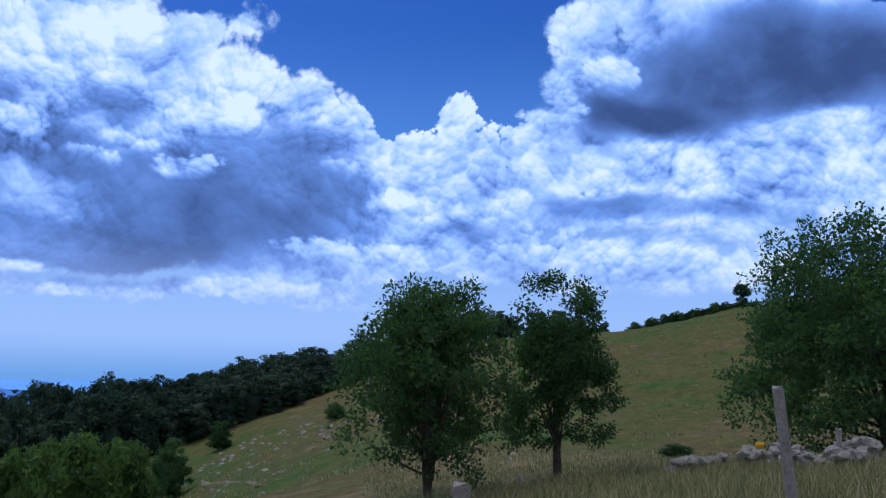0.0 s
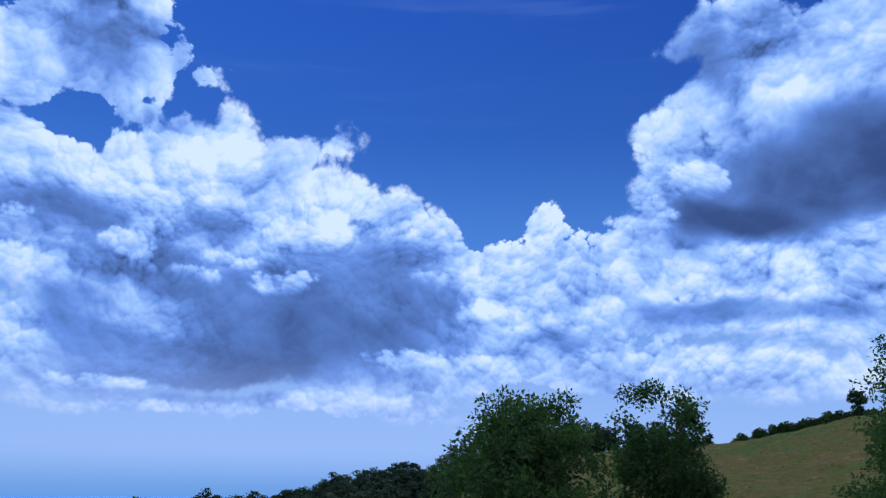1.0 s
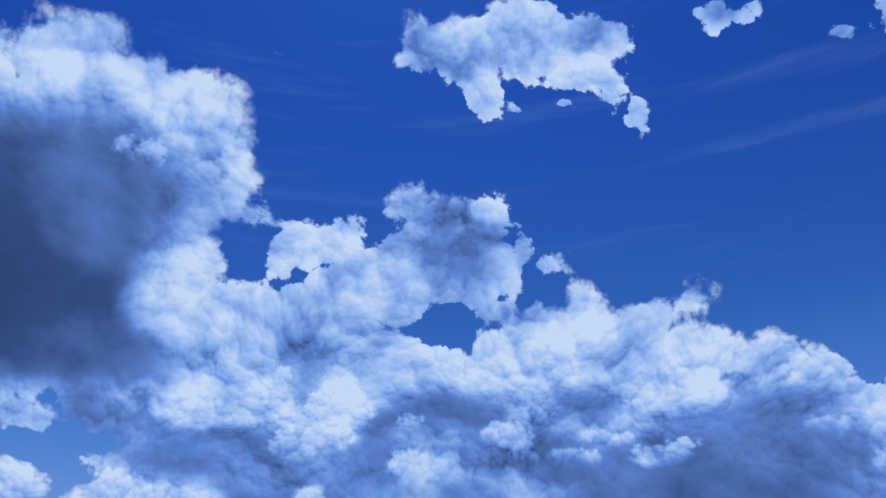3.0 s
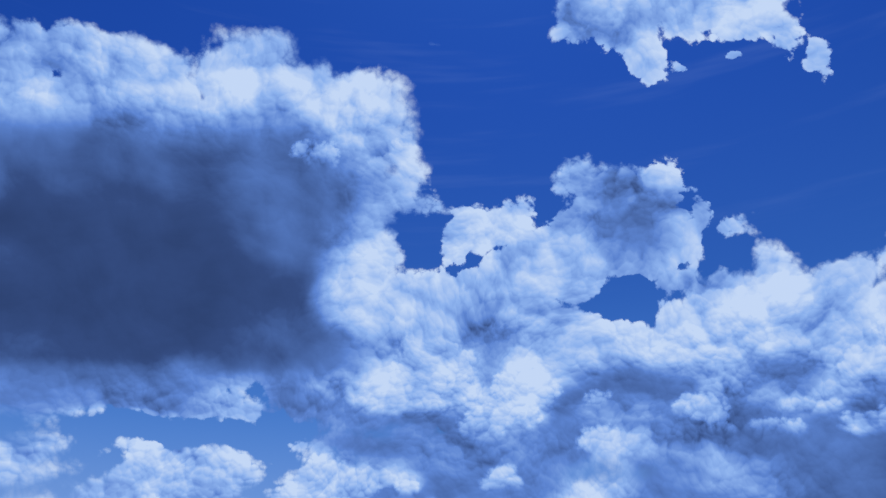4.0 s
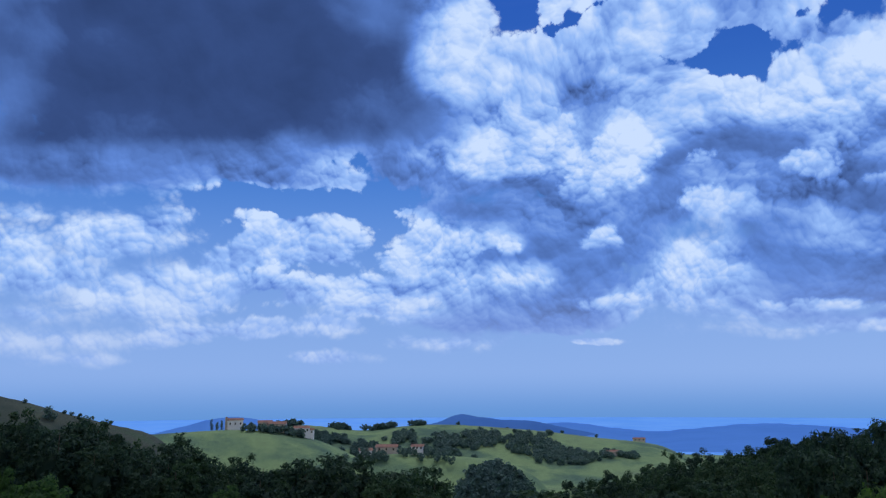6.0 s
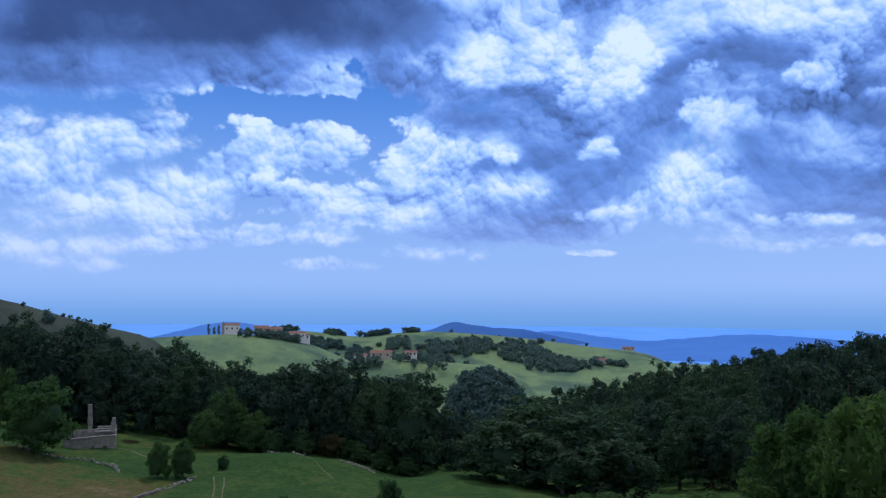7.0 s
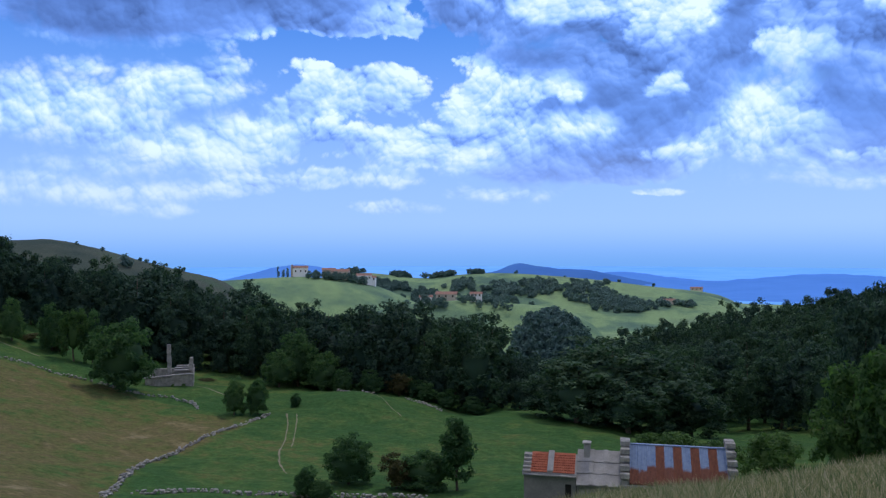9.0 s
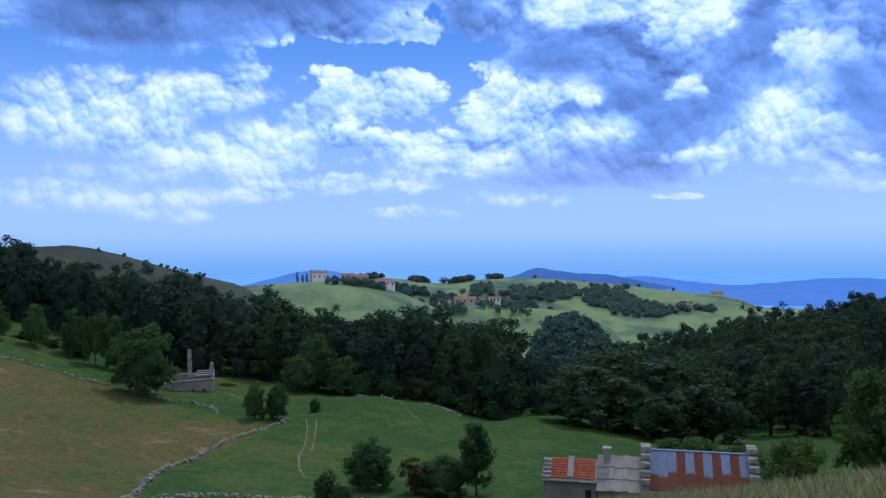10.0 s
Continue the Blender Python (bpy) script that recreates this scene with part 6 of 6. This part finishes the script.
rut([(-9.6, 128), (-9.5, 120), (-9.7, 112), (-10.1, 104), (-10.1, 97), (-9.6, 91)], 0.34, "pale worn wheel rut across the meadow")
rut([(-8.9, 128), (-8.9, 121), (-9.1, 113), (-9.3, 106)], 0.26, "pale worn wheel rut across the meadow")
rut([(-5.7, 147), (-4.7, 143), (-3.3, 137), (-2.4, 131), (-1.6, 126)], 0.3, "pale trodden line over the mound of the meadow")
rut([(-15.9, 152), (-15.1, 149), (-14.2, 146), (-13.7, 143)], 0.6, "pale track beside the ruined house")
rut([(-28.6, 166), (-27, 163), (-25.6, 160), (-25, 158)], 0.6, "pale track along the upper field")
rut([(43.2, 78), (44.0, 70), (45.5, 60), (46.5, 52), (46.8, 45)], 0.5, "faint trodden track through the stony field")

# ---------------------------------------------------------------- village and hamlets
def house(name, az, r, wide, deep, high, wall, label, turn=0.0, dz=0.0, windows=3, category="house"):
    x, y, z = on_ground(az, r)
    root = new(name)
    root.matrix_basis = pose(x, y, z + dz, 0, 0, turn - az)
    tagged(root, label, category, "far houses")
    bm = bmesh.new()
    box(bm, -wide / 2, wide / 2, 0, deep, -6, high)
    part("wall", bm, wall, root)
    bm = bmesh.new()
    rise = deep * 0.24
    solid(bm, [(-0.8, high - 0.2), (deep / 2, high + rise), (deep + 0.8, high - 0.2), (deep / 2, high + rise - 0.5)], -wide / 2 - 0.7, wide / 2 + 0.7)
    bmesh.ops.recalc_face_normals(bm, faces=bm.faces)
    part("roof", bm, FAR_ROOF, root)
    bm = bmesh.new()
    solid(bm, [(0.1, high - 0.1), (deep / 2, high + rise - 0.4), (deep - 0.1, high - 0.1)], -wide / 2 + 0.1, wide / 2 - 0.1)
    bmesh.ops.recalc_face_normals(bm, faces=bm.faces)
    part("gable", bm, wall, root)
    for k in range(windows):
        bm = bmesh.new()
        cx = -wide / 2 + wide * (k + 0.5) / windows
        box(bm, cx - 0.7, cx + 0.7, -0.06, 0.1, high * 0.45, high * 0.45 + 2.0)
        part("window", bm, DARK, root)
    return root


church = house("church", -8.62, 905, 16, 9, 8.5, WHITE_WALL, "white hill-top church with a low red roof and bell tower", 6, 1.0, 3, "church")
bm = bmesh.new()
box(bm, -10.2, -7.6, 2, 4.6, -6, 10.5)
tower = part("bell_tower", bm, OCHRE_WALL, church, "slim brown bell tower")
bm = bmesh.new()
bmesh.ops.create_cone(bm, segments=4, radius1=2.1, radius2=0.1, depth=1.8, cap_ends=True, matrix=Matrix.Translation((-8.9, 3.3, 11.4)) @ Matrix.Rotation(radians(45), 4, "Z"))
part("spire", bm, FAR_ROOF, tower)
for az, r, w, d, h, m, lab in ((-6.7, 900, 14, 9, 6, OCHRE_WALL, "ochre farmhouse among trees on the green hill"), (-5.9, 890, 18, 10, 6, OCHRE_WALL, "long ochre house with a red roof on the hill"), (-4.2, 885, 16, 9, 6, WHITE_WALL, "small white house at the end of the hill village"), (-3.8, 890, 11, 8, 5, WHITE_WALL, "small pale house at the end of the hill village"),
                                (-14.2, 660, 16, 9, 5, OCHRE_WALL, "low pale house below the bare hill"), (1.5, 790, 20, 10, 5.5, OCHRE_WALL, "big house with a long red roof in the valley"), (0.1, 800, 12, 9, 6, WHITE_WALL, "white house with a red roof in the valley"), (3.6, 780, 11, 8, 4, WHITE_WALL, "low white house with a red roof in the valley"),
                                (11.5, 640, 9, 7, 7, WHITE_WALL, "white house at the foot of the wooded knoll"), (18.6, 1480, 20, 10, 4.5, OCHRE_WALL, "farm buildings at the end of the far hill"), (16.8, 1300, 18, 10, 6, OCHRE_WALL, "ochre farm on the far slope")):
    house("house", az, r, w, d, h, m, lab, random.uniform(-12, 12), 2.5 if -7 < az < 4 else 0.0)


def far_wood(rows, tall, half, label, seed):
    """Woods that are too far off to tell the trees apart: lumpy crowns of leaf clumps in one mesh."""
    rg = np.random.default_rng(seed)
    vs, ts, count = [], [], 0
    for az, r in rows:
        x, y, z = on_ground(az, r)
        k = rg.uniform(0.7, 1.25)
        cen = rg.normal(size=(16, 3))
        cen /= np.linalg.norm(cen, axis=1)[:, None]
        cen = cen * (half * k, half * k, tall * k * 0.55) * 0.72 + (x, y, z + tall * k * 0.5)
        lv, lt = leaves(rg, cen, np.full(16, half * 0.42 * k), 18, half * 0.36, half * 0.34, folded=False)
        vs.append(lv)
        ts.append(lt + count)
        count += len(lv)
    tagged(new("far_wood", quick_mesh("far_wood", np.vstack(vs), np.vstack(ts), LEAF_HAZE)), label, "wood", kind="stuff")


def patch(az, r, sa, sr, n):
    return [(rng.normal(az, sa * 0.5), rng.normal(r, sr * 0.5)) for _ in range(n)]


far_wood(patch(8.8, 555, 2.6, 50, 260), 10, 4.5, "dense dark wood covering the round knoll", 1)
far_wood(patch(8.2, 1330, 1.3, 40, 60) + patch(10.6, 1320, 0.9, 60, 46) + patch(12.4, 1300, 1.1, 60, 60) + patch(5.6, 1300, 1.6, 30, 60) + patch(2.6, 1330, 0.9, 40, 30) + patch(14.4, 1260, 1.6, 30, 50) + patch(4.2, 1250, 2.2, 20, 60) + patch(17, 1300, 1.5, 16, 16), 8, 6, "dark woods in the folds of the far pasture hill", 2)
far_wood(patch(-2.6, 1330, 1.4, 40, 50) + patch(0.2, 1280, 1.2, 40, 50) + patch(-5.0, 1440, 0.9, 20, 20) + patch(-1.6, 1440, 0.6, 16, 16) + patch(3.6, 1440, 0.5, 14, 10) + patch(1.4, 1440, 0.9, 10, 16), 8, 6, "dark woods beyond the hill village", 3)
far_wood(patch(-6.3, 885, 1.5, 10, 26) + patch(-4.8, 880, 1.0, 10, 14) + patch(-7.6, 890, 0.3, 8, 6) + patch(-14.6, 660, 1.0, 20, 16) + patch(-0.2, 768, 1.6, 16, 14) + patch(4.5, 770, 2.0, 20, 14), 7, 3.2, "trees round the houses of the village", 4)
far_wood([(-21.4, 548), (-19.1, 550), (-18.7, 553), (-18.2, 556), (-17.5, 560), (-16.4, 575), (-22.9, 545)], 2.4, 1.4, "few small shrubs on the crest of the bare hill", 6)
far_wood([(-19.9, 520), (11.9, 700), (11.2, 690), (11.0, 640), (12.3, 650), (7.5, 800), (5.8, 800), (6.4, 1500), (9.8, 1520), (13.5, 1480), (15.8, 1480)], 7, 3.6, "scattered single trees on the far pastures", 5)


def cypress(az, r, tall):
    x, y, z = on_ground(az, r)
    rg = np.random.default_rng(int(tall * 10))
    zc = np.linspace(0.6, tall, 26)
    cen = np.stack([rg.normal(size=26) * 0.5, rg.normal(size=26) * 0.5, zc], 1)
    lv, lt = leaves(rg, cen, 1.5 * (1.05 - zc / tall), 16, 0.9, 0.5, -0.6)
    verts, faces = [], []
    tube(verts, faces, [(0, 0, -0.5), (0, 0, tall * 0.5), (0, 0, tall * 0.95)], [0.3, 0.2, 0.05])
    tree("cypress", [("trunk", mesh_from("trunk", verts, faces, BARK)), ("crown", quick_mesh("crown", lv, lt, LEAF_HAZE))], x, y, z, 0, 1, "slim dark cypress beside the church", "tree", "cypresses")


for az, tall in ((-10.15, 10.5), (-9.8, 7.5), (-9.5, 9.5)):
    cypress(az, 900, tall)


# ---------------------------------------------------------------- grass
def straw_material():
    m, t, b = material("grass_blade", 0.8)
    b.inputs["Specular IOR Level"].default_value = 0.1
    pick = node(t, "ShaderNodeNewGeometry").outputs["Random Per Island"]
    colour = ramp_of(t, pick, (0.0, (0.08, 0.15, 0.045)), (0.40, (0.20, 0.23, 0.09)), (0.75, (0.42, 0.36, 0.19)), (1.0, (0.62, 0.54, 0.34)))
    t.links.new(colour, b.inputs["Base Color"])
    tr = node(t, "ShaderNodeBsdfTranslucent", {"Color": colour})
    mx = node(t, "ShaderNodeMixShader", {"Fac": 0.6})
    t.links.new(b.outputs[0], mx.inputs[1])
    t.links.new(tr.outputs[0], mx.inputs[2])
    t.links.new(mx.outputs[0], t.nodes["Material Output"].inputs["Surface"])
    return m


STRAW = straw_material()


def grass(name, a0, a1, r0, r1, count, tall, wide, label, seed):
    """Bent blades in tufts over a stretch of the ground."""
    rg = np.random.default_rng(seed)
    tufts = max(8, count // 14)
    ta = np.radians(rg.uniform(a0, a1, tufts))
    tr = np.sqrt(rg.uniform(r0 * r0, r1 * r1, tufts))
    which = rg.integers(tufts, size=count)
    x = tr[which] * np.sin(ta[which]) + rg.normal(size=count) * 0.11
    y = tr[which] * np.cos(ta[which]) + rg.normal(size=count) * 0.11
    z = ground(x, y) - 0.02
    size = (0.5 + rg.random(tufts))[which]
    h = tall * size * (0.55 + 0.7 * rg.random(count))
    ang = rg.uniform(0, 6.283, count)
    lean = rg.uniform(0.1, 0.75, count) * h
    w = wide * (0.6 + 0.8 * rg.random(count))
    face = rg.uniform(0, 6.283, count)
    sx, sy = np.cos(face) * w, np.sin(face) * w
    lx, ly = np.cos(ang) * lean, np.sin(ang) * lean
    v = np.stack([np.stack([x - sx, y - sy, z], 1), np.stack([x + sx, y + sy, z], 1),
                  np.stack([x + lx * 0.35 + sx * 0.7, y + ly * 0.35 + sy * 0.7, z + h * 0.6], 1), np.stack([x + lx * 0.35 - sx * 0.7, y + ly * 0.35 - sy * 0.7, z + h * 0.6], 1),
                  np.stack([x + lx, y + ly, z + h], 1)], 1).reshape(-1, 3)
    i = np.arange(count) * 5
    t = np.stack([i, i + 1, i + 2, i, i + 2, i + 3, i + 3, i + 2, i + 4], 1).reshape(-1, 3)
    tagged(new(name, quick_mesh(name, v, t, STRAW)), label, "grass", kind="stuff")


grass("grass", 54, 93, 4.5, 19, 66000, 0.25, 0.006, "tall dry pasture grass with straw-coloured stalks", 1)
grass("grass", 54, 93, 19, 34, 30000, 0.13, 0.010, "short dry pasture grass round the trees", 2)
grass("grass", 6, 33, 11, 27, 80000, 0.29, 0.008, "dry straw-coloured grass on the brow of the slope", 3)
grass("grass", 38, 62, 34, 90, 16000, 0.14, 0.018, "tufts of dry grass on the stony field", 4)
grass("grass", 62, 92, 34, 150, 16000, 0.13, 0.03, "tufts of dry grass on the hillside", 5)
